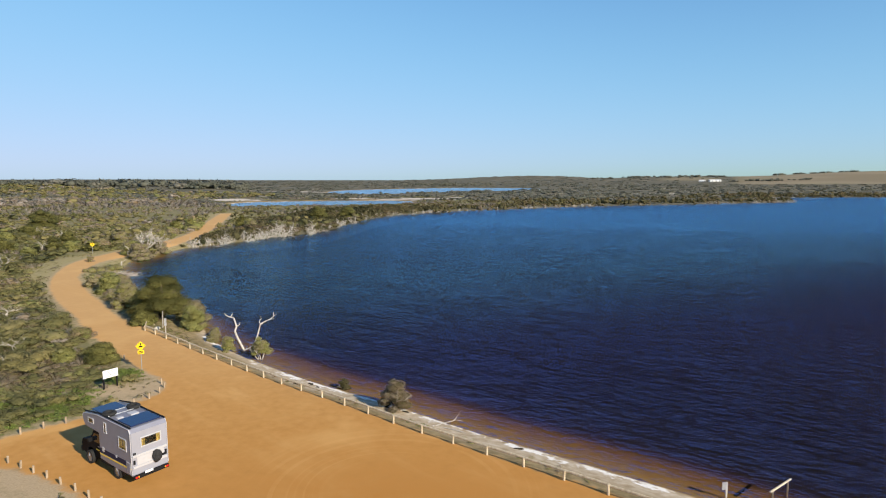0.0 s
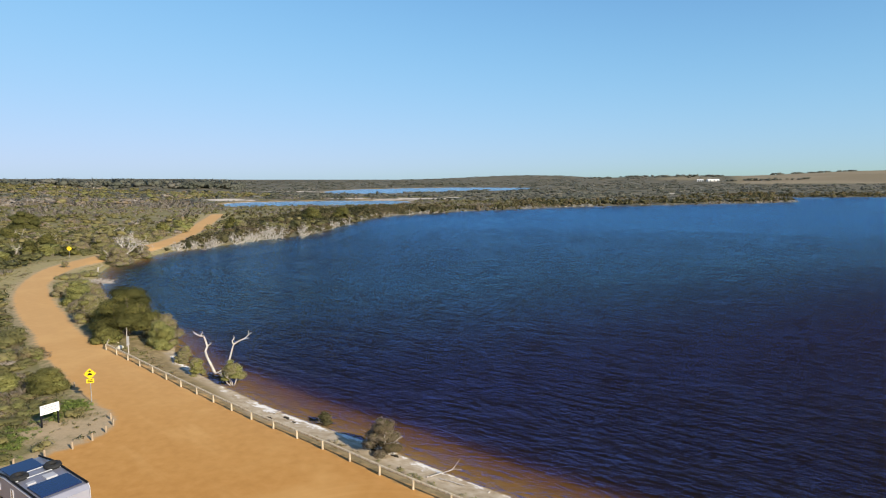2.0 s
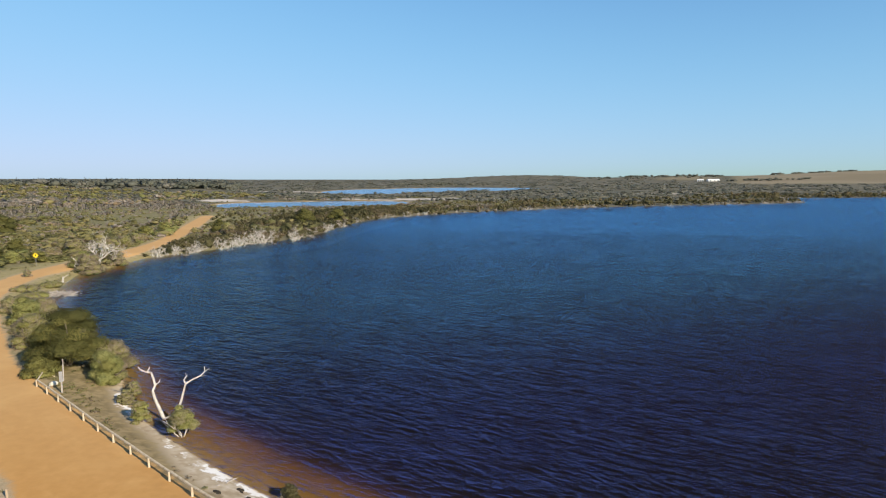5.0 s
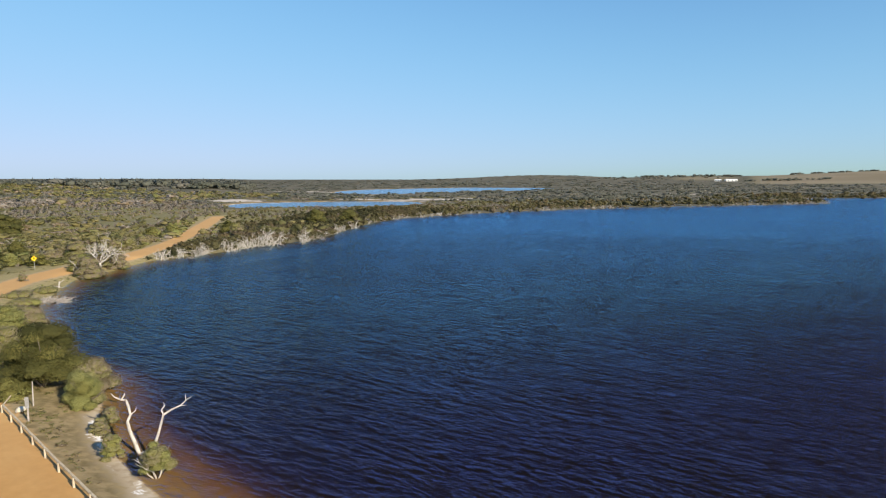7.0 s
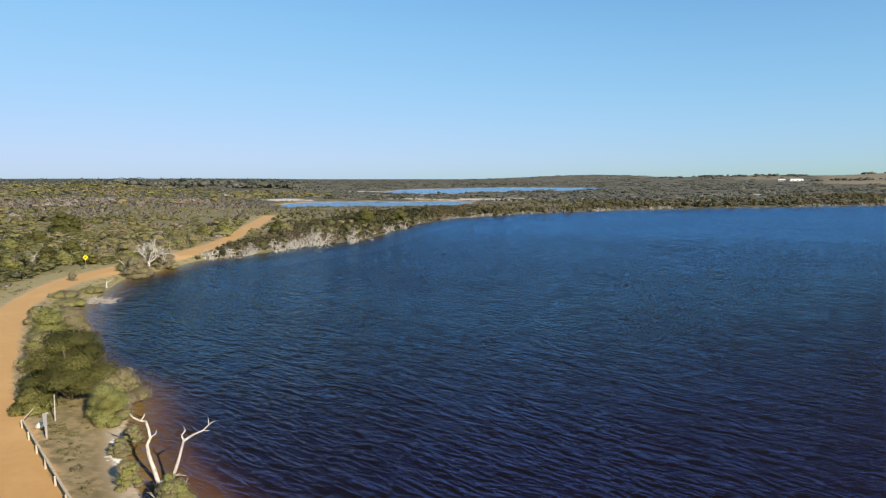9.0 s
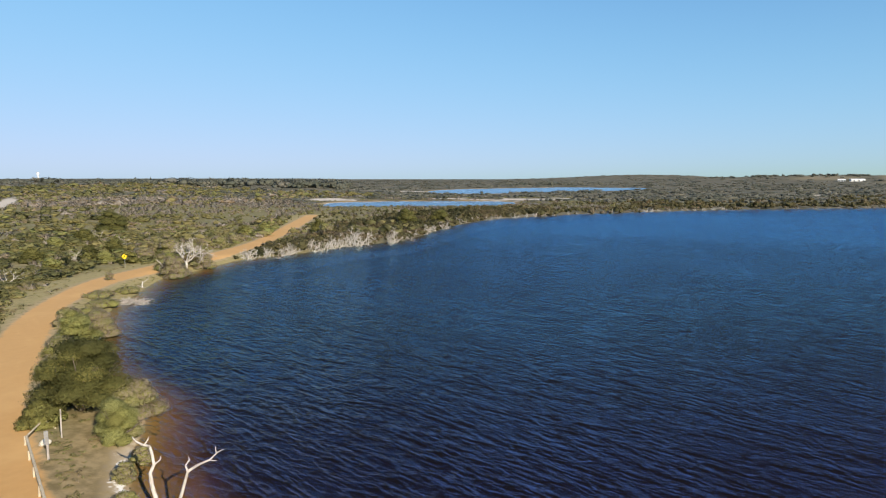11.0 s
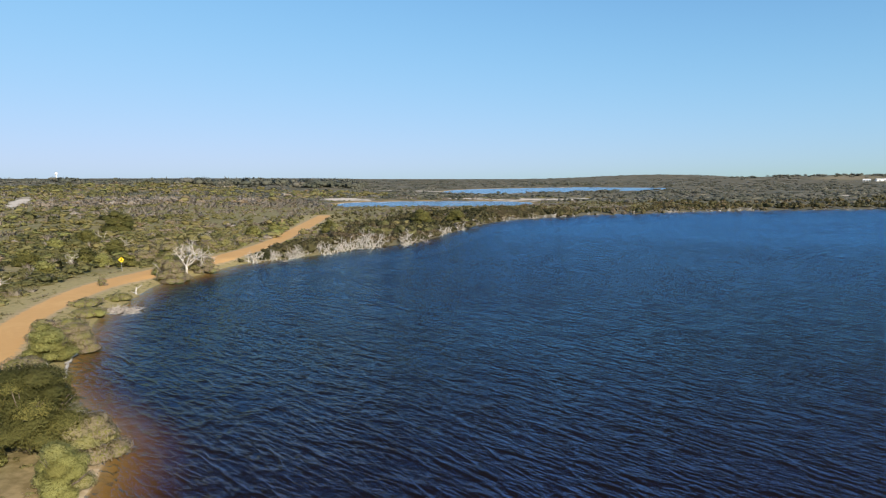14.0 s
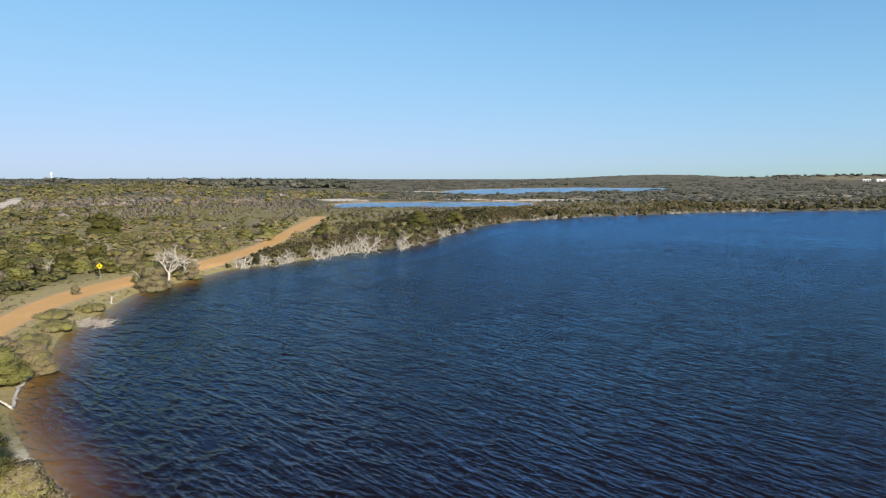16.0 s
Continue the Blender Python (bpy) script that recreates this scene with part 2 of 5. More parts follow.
def water_material():
    m, t, p = material("lake_water")
    t.nodes.remove(p)
    crest = radians(-27)

    def crests(scale, stretch, turn, sharp):
        """Long winding wave crests with flat troughs between them."""
        n = noise_at(t, scale, 2.0, 0.45, stretch=(stretch, 1.0, 1), turn=turn)
        ridge = sums(t, "SUBTRACT", 1.0, sums(t, "MULTIPLY", sums(t, "ABSOLUTE", sums(t, "SUBTRACT", n, 0.5)), sharp))
        return sums(t, "POWER", sums(t, "MAXIMUM", ridge, 0.0), 1.3)

    a, small = crests(0.55, 3.0, crest, 9.0), crests(1.45, 2.8, crest + 0.12, 8.0)
    b = noise_at(t, 4.6, 3.0, 0.55, stretch=(1.3, 1.0, 1), turn=crest + 0.18)
    c = noise_at(t, 0.10, 2.0, 0.5, stretch=(2.5, 1.0, 1), turn=crest - 0.1)
    swell = noise_at(t, 0.24, 2.0, 0.5, stretch=(4.0, 1.0, 1), turn=crest + 0.05)
    calm = noise_at(t, 0.035, 4.0, 0.6, stretch=(4.0, 1.0, 1), turn=crest + 0.2)
    h = sums(t, "ADD", sums(t, "ADD", sums(t, "MULTIPLY", a, 0.30), sums(t, "MULTIPLY", small, 0.13)), sums(t, "ADD", sums(t, "MULTIPLY", b, 0.085), sums(t, "ADD", sums(t, "MULTIPLY", c, 0.25), sums(t, "MULTIPLY", swell, 0.30))))
    h = sums(t, "MULTIPLY", h, sums(t, "ADD", 0.35, sums(t, "MULTIPLY", calm, 1.3)))
    h = sums(t, "MULTIPLY", h, sums(t, "ADD", 0.75, sums(t, "MULTIPLY", span(t, attribute(t, "shore"), -1.0, -9.0), 0.25)))  # calmer towards the beach
    h = sums(t, "MULTIPLY", h, sums(t, "SUBTRACT", 1.0, sums(t, "MULTIPLY", span(t, attribute(t, "shore"), 4.0, 12.0), 0.7)))
    lee = t.nodes.new("ShaderNodeSeparateXYZ")  # the wind comes over the far shore: smaller waves under its lee
    t.links.new(t.nodes.new("ShaderNodeNewGeometry").outputs["Position"], lee.inputs[0])
    h = sums(t, "MULTIPLY", h, sums(t, "SUBTRACT", 1.0, sums(t, "MULTIPLY", span(t, lee.outputs[1], 70.0, 260.0), 0.55)))
    bp = node(t, "ShaderNodeBump", Strength=1.0, Distance=1.0)
    t.links.new(h, bp.inputs["Height"])
    fres = node(t, "ShaderNodeFresnel", IOR=1.33)
    gloss = node(t, "ShaderNodeBsdfGlossy", Roughness=0.1)
    t.links.new(sums(t, "ADD", 0.09, sums(t, "MULTIPLY", span(t, lee.outputs[1], 120.0, 300.0), 0.13)), gloss.inputs["Roughness"])  # many small waves to the eye far out
    lagoon = span(t, attribute(t, "shore"), 4.0, 12.0)  # the lagoons behind lie still, with a paler tint put on their reflection
    reflection_tint = span(t, sums(t, "SUBTRACT", lee.outputs[1], sums(t, "MULTIPLY", lee.outputs[0], 0.6)), 52.0, 122.0)  # reflection tinted by place, dark inshore to blue outside, standing for view angle
    t.links.new(mix(t, lagoon, mix(t, reflection_tint, (0.18, 0.21, 0.54), (0.34, 0.69, 1.0)), (0.72, 0.82, 0.9)), gloss.inputs["Color"])
    clear = node(t, "ShaderNodeBsdfTransparent", Color=(0.95, 0.88, 0.75, 1))
    both = t.nodes.new("ShaderNodeMixShader")
    t.links.new(bp.outputs[0], fres.inputs["Normal"])
    t.links.new(bp.outputs[0], gloss.inputs["Normal"])
    t.links.new(fres.outputs[0], both.inputs[0])
    t.links.new(clear.outputs[0], both.inputs[1])
    t.links.new(gloss.outputs[0], both.inputs[2])
    t.links.new(both.outputs[0], t.nodes["Material Output"].inputs[0])
    return m


def leaf_material(name, stops, island=0.35):
    """Leaves whose colour follows the plant's own tint, each leaf a little apart."""
    m, t, p = material(name)
    c = ramp(t, attribute(t, "tint"), stops)
    geo = t.nodes.new("ShaderNodeNewGeometry")
    per = geo.outputs["Random Per Island"]
    c = mix(t, sums(t, "MULTIPLY", per, island), c, ramp(t, per, [(0.0, (0.04, 0.045, 0.012)), (0.5, (0.13, 0.12, 0.04)), (1.0, (0.24, 0.20, 0.09))]))
    t.links.new(c, p.inputs["Base Color"])
    p.inputs["Roughness"].default_value = 0.75
    p.inputs["Specular IOR Level"].default_value = 0.2
    thin, both = t.nodes.new("ShaderNodeBsdfTranslucent"), t.nodes.new("ShaderNodeMixShader")  # thin leaves let light through
    t.links.new(c, thin.inputs["Color"])
    both.inputs[0].default_value = 0.45
    t.links.new(p.outputs[0], both.inputs[1])
    t.links.new(thin.outputs[0], both.inputs[2])
    t.links.new(both.outputs[0], t.nodes["Material Output"].inputs[0])
    return m


def bark_material(name, light, dark, rough=0.85):
    m, t, p = material(name)
    n = noise_at(t, 5.0, 5, 0.6, stretch=(1, 1, 2.5))
    t.links.new(ramp(t, n, [(0.32, dark), (0.55, light), (0.8, tuple(min(0.9, v * 1.15) for v in light))]), p.inputs["Base Color"])
    p.inputs["Roughness"].default_value = rough
    bump(t, p, n, 0.02)
    return m


GROUND = terrain_material()
LAKE = water_material()
# a little blue is added to these tints for haze
HEATH = leaf_material("heath_leaves", [(0.0, (0.138, 0.143, 0.062)), (0.15, (0.215, 0.204, 0.082)), (0.30, (0.303, 0.266, 0.108)), (0.45, (0.328, 0.284, 0.134)),
                                       (0.58, (0.290, 0.308, 0.104)), (0.70, (0.362, 0.272, 0.160)), (0.82, (0.398, 0.337, 0.274)), (1.0, (0.50, 0.442, 0.385))], 0.15)
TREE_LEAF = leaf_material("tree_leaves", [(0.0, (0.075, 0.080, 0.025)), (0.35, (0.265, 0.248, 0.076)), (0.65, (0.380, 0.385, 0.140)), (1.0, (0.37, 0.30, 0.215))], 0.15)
SCRUB = leaf_material("scrub_leaves", [(0.0, (0.060, 0.064, 0.028)), (0.4, (0.155, 0.136, 0.064)), (0.7, (0.190, 0.144, 0.082)), (1.0, (0.32, 0.265, 0.20))], 0.15)
FRESH = leaf_material("fresh_leaves", [(0.0, (0.11, 0.15, 0.04)), (0.6, (0.24, 0.31, 0.075)), (1.0, (0.34, 0.40, 0.11))], 0.15)
# distance haze is put into this greyed and lightened leaf colour
HAZED_WOODS = leaf_material("hazed_eucalypt_leaves", [(0.0, (0.130, 0.142, 0.112)), (0.5, (0.190, 0.194, 0.155)), (1.0, (0.270, 0.255, 0.210))], 0.12)
BLEACHED = bark_material("bleached_wood", (0.52, 0.475, 0.415), (0.28, 0.24, 0.195))
GREYWOOD = bark_material("grey_wood", (0.42, 0.38, 0.34), (0.22, 0.19, 0.16))
BARK = bark_material("bark", (0.20, 0.16, 0.12), (0.08, 0.06, 0.045))
WEATHERED = bark_material("weathered_posts", (0.36, 0.28, 0.19), (0.20, 0.15, 0.10))
PINE = bark_material("weathered_pine", (0.52, 0.44, 0.31), (0.34, 0.27, 0.18))


# ---------------------------------------------------------------- mesh helpers
def part(name, bm, mat, parent=None, label=""):
    me = bpy.data.meshes.new(name)
    bm.to_mesh(me)
    bm.free()
    if mat:
        me.materials.append(mat)
    ob = new(name, me)
    if parent:
        ob.parent = parent
    return tagged(ob, label)


def thing(name, m, label, category, group="", kind=""):
    ob = new(name)
    ob.empty_display_size = 0.3
    ob.matrix_world = m
    return tagged(ob, label, category, group, kind)


def tri_mesh(name, verts, tris, mat, tint=None, smooth=False, normals=None):
    me = bpy.data.meshes.new(name)
    verts, tris = np.asarray(verts, np.float32), np.asarray(tris, np.int32)
    me.vertices.add(len(verts))
    me.vertices.foreach_set("co", verts.ravel())
    me.loops.add(3 * len(tris))
    me.loops.foreach_set("vertex_index", tris.ravel())
    me.polygons.add(len(tris))
    me.polygons.foreach_set("loop_start", np.arange(0, 3 * len(tris), 3, dtype=np.int32))
    me.polygons.foreach_set("use_smooth", np.full(len(tris), smooth))
    if tint is not None:
        me.attributes.new("tint", "FLOAT", "POINT").data.foreach_set("value", np.asarray(tint, np.float32))
    if normals is not None:  # leaves shade with the round of their bush
        me.attributes.new("custom_normal", "FLOAT_VECTOR", "POINT").data.foreach_set("vector", np.asarray(normals, np.float32).ravel())
    me.update(calc_edges=True)
    me.materials.append(mat)
    return me


def box_bm(bm, lo, hi, bevel=0.0):
    made = bmesh.ops.create_cube(bm, size=1.0, matrix=Matrix.Translation([(a + b) / 2 for a, b in zip(lo, hi)]) @ Matrix.Diagonal([b - a for a, b in zip(lo, hi)] + [1]))
    if bevel:
        edges = {e for v in made["verts"] for e in v.link_edges}
        bmesh.ops.bevel(bm, geom=list(edges), offset=bevel, segments=2, affect="EDGES", profile=0.7)
    return bm


def box(lo, hi, bevel=0.0):
    return box_bm(bmesh.new(), lo, hi, bevel)


def rod_bm(bm, a, b, r, r2=None, sides=8):
    a, b = Vector(a), Vector(b)
    turn = (b - a).to_track_quat("Z", "Y").to_matrix().to_4x4()
    bmesh.ops.create_cone(bm, cap_ends=True, segments=sides, radius1=r, radius2=r if r2 is None else r2, depth=(b - a).length, matrix=Matrix.Translation((a + b) / 2) @ turn)
    return bm


def rod(a, b, r, r2=None, sides=8):
    return rod_bm(bmesh.new(), a, b, r, r2, sides)


def tubes(lines, sides=6):
    """Tapered tubes along lines of (points, radii) as one set of vertices and triangles."""
    vs, ts, at = [], [], 0
    for pts, radii in lines:
        pts = np.asarray(pts, float)
        d = np.gradient(pts, axis=0)
        d /= np.linalg.norm(d, axis=1)[:, None] + 1e-9
        ref = np.array([0.31, 0.17, 0.93]) if abs(d[0][2]) < 0.9 else np.array([1.0, 0.1, 0.0])
        u = np.cross(d, ref)
        u /= np.linalg.norm(u, axis=1)[:, None]
        w = np.cross(d, u)
        ang = np.arange(sides) * 2 * np.pi / sides
        ring = pts[:, None] + np.asarray(radii)[:, None, None] * (np.cos(ang)[None, :, None] * u[:, None] + np.sin(ang)[None, :, None] * w[:, None])
        vs.append(ring.reshape(-1, 3))
        for i in range(len(pts) - 1):
            for k in range(sides):
                a, b = at + i * sides + k, at + i * sides + (k + 1) % sides
                ts += [(a, b, b + sides), (a, b + sides, a + sides)]
        end = at + (len(pts) - 1) * sides
        ts += [(end, end + k, end + k + 1) for k in range(1, sides - 1)]
        at += len(pts) * sides
    return np.concatenate(vs), np.array(ts)


def wander(r, start, aim, length, bend, steps):
    """A crooked line from start that heads along aim."""
    p, d = np.array(start, float), np.array(aim, float)
    d /= np.linalg.norm(d)
    out = [p.copy()]
    for _ in range(steps):
        d = d + r.normal(0, bend, 3)
        d /= np.linalg.norm(d)
        p = p + d * length / steps
        out.append(p.copy())
    return np.array(out), d


def limbs(r, start, aim, length, radius, levels, forks=3, bend=0.16, spread=0.75, steps=5):
    """A branching set of crooked limbs."""
    pts, d = wander(r, start, aim, length, bend, steps)
    lines = [(pts, np.linspace(radius, radius * (0.55 if levels else 0.25), len(pts)))]
    if levels:
        for k in range(forks):
            i = len(pts) - 1 if k < 2 else int(r.integers(len(pts) // 2, len(pts)))
            side = r.normal(0, 1, 3)
            side -= side @ d * d
            side /= np.linalg.norm(side)
            aim2 = d + side * spread * r.uniform(0.6, 1.3) + np.array([0, 0, 0.15])
            lines += limbs(r, pts[i], aim2, length * r.uniform(0.5, 0.8), radius * r.uniform(0.4, 0.6), levels - 1, forks, bend * 1.15, spread, max(3, steps - 1))
    return lines


def foliage(r, lumps, leaves, size, core=0.8, jitter=0.55, under=-0.35, fine=False, soft=0.42, whole_share=0.4, lift=0.3):
    """Leaf triangles over a set of lumps (centre, radii), with core balls for the shade inside. Returns vertices,
    triangles, each lump's own shade and the normals.
    """
    area = np.array([a[1][0] * a[1][1] + a[1][0] * a[1][2] for a in lumps])
    middle = np.mean([a[0] for a in lumps], 0) * (1, 1, 0.4)
    ball_v, ball_f = ICO_FINE if fine else (ICO_V, ICO_F)
    vs, ts, shade, ns, at = [], [], [], [], 0
    for (c, radii), share in zip(lumps, area / area.sum()):
        n = max(4, int(leaves * share))
        d = r.normal(0, 1, (n * 2, 3))
        d /= np.linalg.norm(d, axis=1)[:, None]
        d = d[d[:, 2] > under][:n]
        n = len(d)
        radii = np.asarray(radii)
        p = np.asarray(c) + d * radii * (1 + r.normal(0, 0.13, (n, 1)))
        out = d / radii
        out /= np.linalg.norm(out, axis=1)[:, None]
        nrm = out + r.normal(0, jitter, (n, 3)) + np.array([0, 0, 0.15])
        nrm /= np.linalg.norm(nrm, axis=1)[:, None]
        u = np.cross(nrm, r.normal(0, 1, (n, 3)))
        u /= np.linalg.norm(u, axis=1)[:, None] + 1e-9
        w = np.cross(nrm, u)
        s = size * r.uniform(0.6, 1.4, (n, 1))
        tri = np.stack([p + u * s * 1.5, p - u * s * 0.7 + w * s * 0.5, p - u * s * 0.7 - w * s * 0.5], 1)
        whole = p - middle
        whole /= np.linalg.norm(whole, axis=1)[:, None] + 1e-9
        lit = 0.7 * out + whole_share * whole + r.normal(0, soft, (n, 3)) + np.array([0, 0, lift])
        lit /= np.linalg.norm(lit, axis=1)[:, None]
        vs.append(tri.reshape(-1, 3))
        ts.append(np.arange(at, at + 3 * n).reshape(-1, 3))
        ns.append(np.repeat(lit, 3, 0))
        shade.append(np.full(3 * n, r.normal(0, 1)))
        at += 3 * n
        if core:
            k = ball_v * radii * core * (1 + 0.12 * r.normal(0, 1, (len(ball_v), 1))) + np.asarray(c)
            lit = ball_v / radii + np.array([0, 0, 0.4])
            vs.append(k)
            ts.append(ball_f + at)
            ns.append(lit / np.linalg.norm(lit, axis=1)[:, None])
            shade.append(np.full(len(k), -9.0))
            at += len(k)
    return np.concatenate(vs), np.concatenate(ts), np.concatenate(shade), np.concatenate(ns)


def ico(level):
    bm = bmesh.new()
    bmesh.ops.create_icosphere(bm, subdivisions=level, radius=1)
    v = np.array([p.co[:] for p in bm.verts])
    fcs = np.array([[p.index for p in q.verts] for q in bm.faces])
    bm.free()
    return v, fcs


ICO_V, ICO_F = ico(1)
ICO_FINE = ico(2)


def curve_through(points, per=8):
    """A smooth line through plan points (Catmull-Rom)."""
    p = np.array(points, float)
    p = np.concatenate([[2 * p[0] - p[1]], p, [2 * p[-1] - p[-2]]])
    out = []
    for a, b, c, d in zip(p, p[1:], p[2:], p[3:]):
        for s in np.arange(per) / per:
            out.append(0.5 * (2 * b + (c - a) * s + (2 * a - 5 * b + 4 * c - d) * s**2 + (3 * b - a - 3 * c + d) * s**3))
    return np.array(out + [p[-2]])


# ---------------------------------------------------------------- the plan
SHORE_NEAR = curve_through([(60, 2), (32, 16), (18, 23.5), (9.8, 28.3), (2, 32.2), (-5, 35.6), (-12.4, 39.8), (-20, 43.4), (-27, 47.6), (-33, 51.6), (-38.5, 56.6),
                            (-42, 61), (-46, 65), (-53, 68.4), (-59.4, 71.7), (-65, 76.3), (-68.7, 80.5), (-73, 85), (-77.6, 89.5), (-80.5, 94), (-82.6, 97.5), (-85.5, 102.5), (-88.4, 107),
                            (-91.2, 112), (-92.6, 117), (-92.6, 123), (-94, 131), (-94.6, 138), (-92, 146), (-88.7, 154), (-86.4, 165), (-82, 177), (-77.5, 189)])
SHORE_FAR = curve_through([(-77.5, 189), (-78, 205), (-80, 230), (-80.5, 258), (-76.9, 284), (-66, 306), (-49, 334), (-24, 360), (6, 390), (46, 419), (88, 444), (132, 472), (172, 497),
                           (186, 508), (182, 540), (196, 585), (222, 619), (269, 636), (330, 656), (500, 700), (800, 740)])
LAKE_PLAN = np.concatenate([SHORE_NEAR, SHORE_FAR[1:], [(1500, 700), (1900, 200), (1500, -500), (500, -260), (150, -50)]])
LAGOON_NEAR = curve_through([(-192, 352), (-160, 372), (-112, 396), (-104, 440), (-122, 476), (-165, 470), (-200, 452), (-228, 424), (-222, 380), (-192, 352)], 5)
LAGOON_FAR = curve_through([(-240, 640), (-178, 675), (-128, 767), (-33, 932), (-20, 1010), (-38, 1100), (-120, 1120), (-190, 1110), (-292, 930), (-300, 800), (-268, 700), (-240, 640)], 5)
ROAD_PLAN = np.concatenate([
    curve_through([(-60, -30), (-44, 6), (-35.5, 26), (-33.3, 29.4), (-31.2, 33.4), (-30.6, 35.6), (-31.0, 37.6), (-33.0, 39.6), (-36.2, 41.4), (-40.7, 44.6), (-46, 48.6), (-52.4, 53.4),
                   (-58.5, 59), (-65.5, 64.4), (-74.5, 72.4), (-83, 81.2), (-90.5, 91), (-96.4, 100.5), (-99.3, 108), (-100.8, 116), (-102.4, 124), (-103.2, 134), (-106, 147), (-111, 163), (-120, 184), (-133, 210), (-150, 245), (-162, 270)], 6),
    curve_through([(-157, 273), (-144, 246), (-127, 211), (-114.5, 184), (-105, 162), (-99.5, 146), (-97.2, 134), (-96.4, 124), (-95, 114), (-92.6, 105), (-88.4, 96.3), (-83, 87.6), (-76, 80.4), (-69.4, 74),
                   (-63, 68.6), (-57.4, 63.6), (-52, 59.2), (-46.6, 55.9), (-38.15, 50.45), (-29.05, 45.05), (-22.25, 41.05), (-15.55, 37.25), (-8.55, 33.15), (0.65, 28.35), (9.25, 23.75), (30, 11), (20, -40)], 6)])
# sandy islands of bush inside the turning place
ISLAND = curve_through([(-38, 20), (-33.5, 22.6), (-29, 22.2), (-24, 20.4), (-20, 18.2), (-17, 12), (-22, 4), (-36, 8), (-38, 20)], 5)


def inside(plan, x, y):
    hit = np.zeros(len(x), bool)
    a, b = plan, np.roll(plan, -1, 0)
    for (x1, y1), (x2, y2) in zip(a, b):
        if y1 != y2:
            hit ^= ((y1 > y) != (y2 > y)) & (x < (x2 - x1) * (y - y1) / (y2 - y1) + x1)
    return hit


def away(plan, x, y):
    """Distance to the outline of a plan: below nought inside."""
    best = np.full(len(x), 1e9)
    for (x1, y1), (x2, y2) in zip(plan, np.roll(plan, -1, 0)):
        dx, dy = x2 - x1, y2 - y1
        s = np.clip(((x - x1) * dx + (y - y1) * dy) / (dx * dx + dy * dy + 1e-9), 0, 1)
        best = np.minimum(best, (x - x1 - s * dx) ** 2 + (y - y1 - s * dy) ** 2)
    return np.where(inside(plan, x, y), -1, 1) * np.sqrt(best)


def ease(v, a, b):
    s = np.clip((v - a) / (b - a), 0, 1)
    return s * s * (3 - 2 * s)


def lie(x, y):
    """Height of the land, with the distances from lake and road."""
    x, y = np.asarray(x, float), np.asarray(y, float)
    lake = np.minimum(np.minimum(away(LAKE_PLAN, x, y), away(LAGOON_NEAR, x, y)), away(LAGOON_FAR, x, y))
    road = np.maximum(away(ROAD_PLAN, x, y), -away(ISLAND, x, y))
    z = WATER + 0.95 * ease(lake, -0.6, 5.2) - 0.03 + np.where(lake < 0, np.maximum((np.maximum(lake, -4.0) * 0.07 + np.minimum(lake + 4.0, 0) * 0.19) * np.where(y > 0, 1 + 0.7 * ease(y - x * 0.2, 58, 74) + 4 * ease(y, 128, 165), 1), -3.0), 0) - 0.05 * ease(lake, 0.5, -0.5)
    rise = ease(road, 3, 40) * (0.5 + 0.5 * np.sin(x * 0.11 + 1) * np.cos(y * 0.09)) * 0.8
    west = ease(-(x + 0.55 * y), 0, 420) * 5.8
    z = z + np.where(lake > 0, ease(lake, 6, 40) * (rise + west * ease(road, 4, 70)), 0)
    for hx, hy, top, wide in ((1000, 2150, 22, 480), (1500, 2300, 29, 700), (430, 2500, 19, 420), (-150, 3000, 9, 700), (-100, 3300, 24, 430), (-1500, 3600, 3, 1500), (2500, 2600, 16, 1200), (-800, 1030, 3, 150), (-1120, 860, 2, 200)):
        z = z + np.where(lake > 0, top * np.exp(-(((x - hx) / wide) ** 2 + ((y - hy) / (wide * 0.5)) ** 2)) * ease(np.hypot(x, y), 800, 1300), 0)
    bx, by = x + 22, y - 10
    turn = np.degrees(np.arctan2(-bx, by))
    z = z + np.where(lake > 0, 6.5 * np.exp(-(((np.hypot(bx, by) - 830) / 170) ** 2)) * ease(turn, 25, 30) * ease(turn, 66, 58), 0)  # low wooded rise
    return z, lake, road


def sand_flat(x, y):
    """Nearly 1 on bare sand, 0 off it."""
    best = np.full(len(x), 9.0)
    for px, py, rx, ry, turned in SAND:
        c, d = math.cos(radians(turned)), math.sin(radians(turned))
        best = np.minimum(best, np.hypot(((x - px) * c + (y - py) * d) / rx, ((y - py) * c - (x - px) * d) / ry))
    return 1 - ease(best, 0.8, 1.5)


def grey_thicket(x, y):
    """A broad drift of leafless grey brush in the heath."""
    d, turn = np.hypot(x + 5, y - 10), np.degrees(np.arctan2(-(x + 5), y - 10))
    return np.exp(-(((d - 455) / 75) ** 2)) * ease(turn, 30, 36) * ease(turn, 54, 47) + np.exp(-(((x + 330) / 30) ** 2 + ((y - 240) / 40) ** 2))


def ticks(lo, hi, fine, low_end, high_end, grow):
    mid = list(np.arange(lo, hi, fine))
    up, s = [hi], fine
    while up[-1] < high_end:
        s *= grow
        up.append(up[-1] + s)
    down, s = [lo], fine
    while down[-1] > low_end:
        s *= grow
        down.append(down[-1] - s)
    return np.array(down[:0:-1] + mid + up)


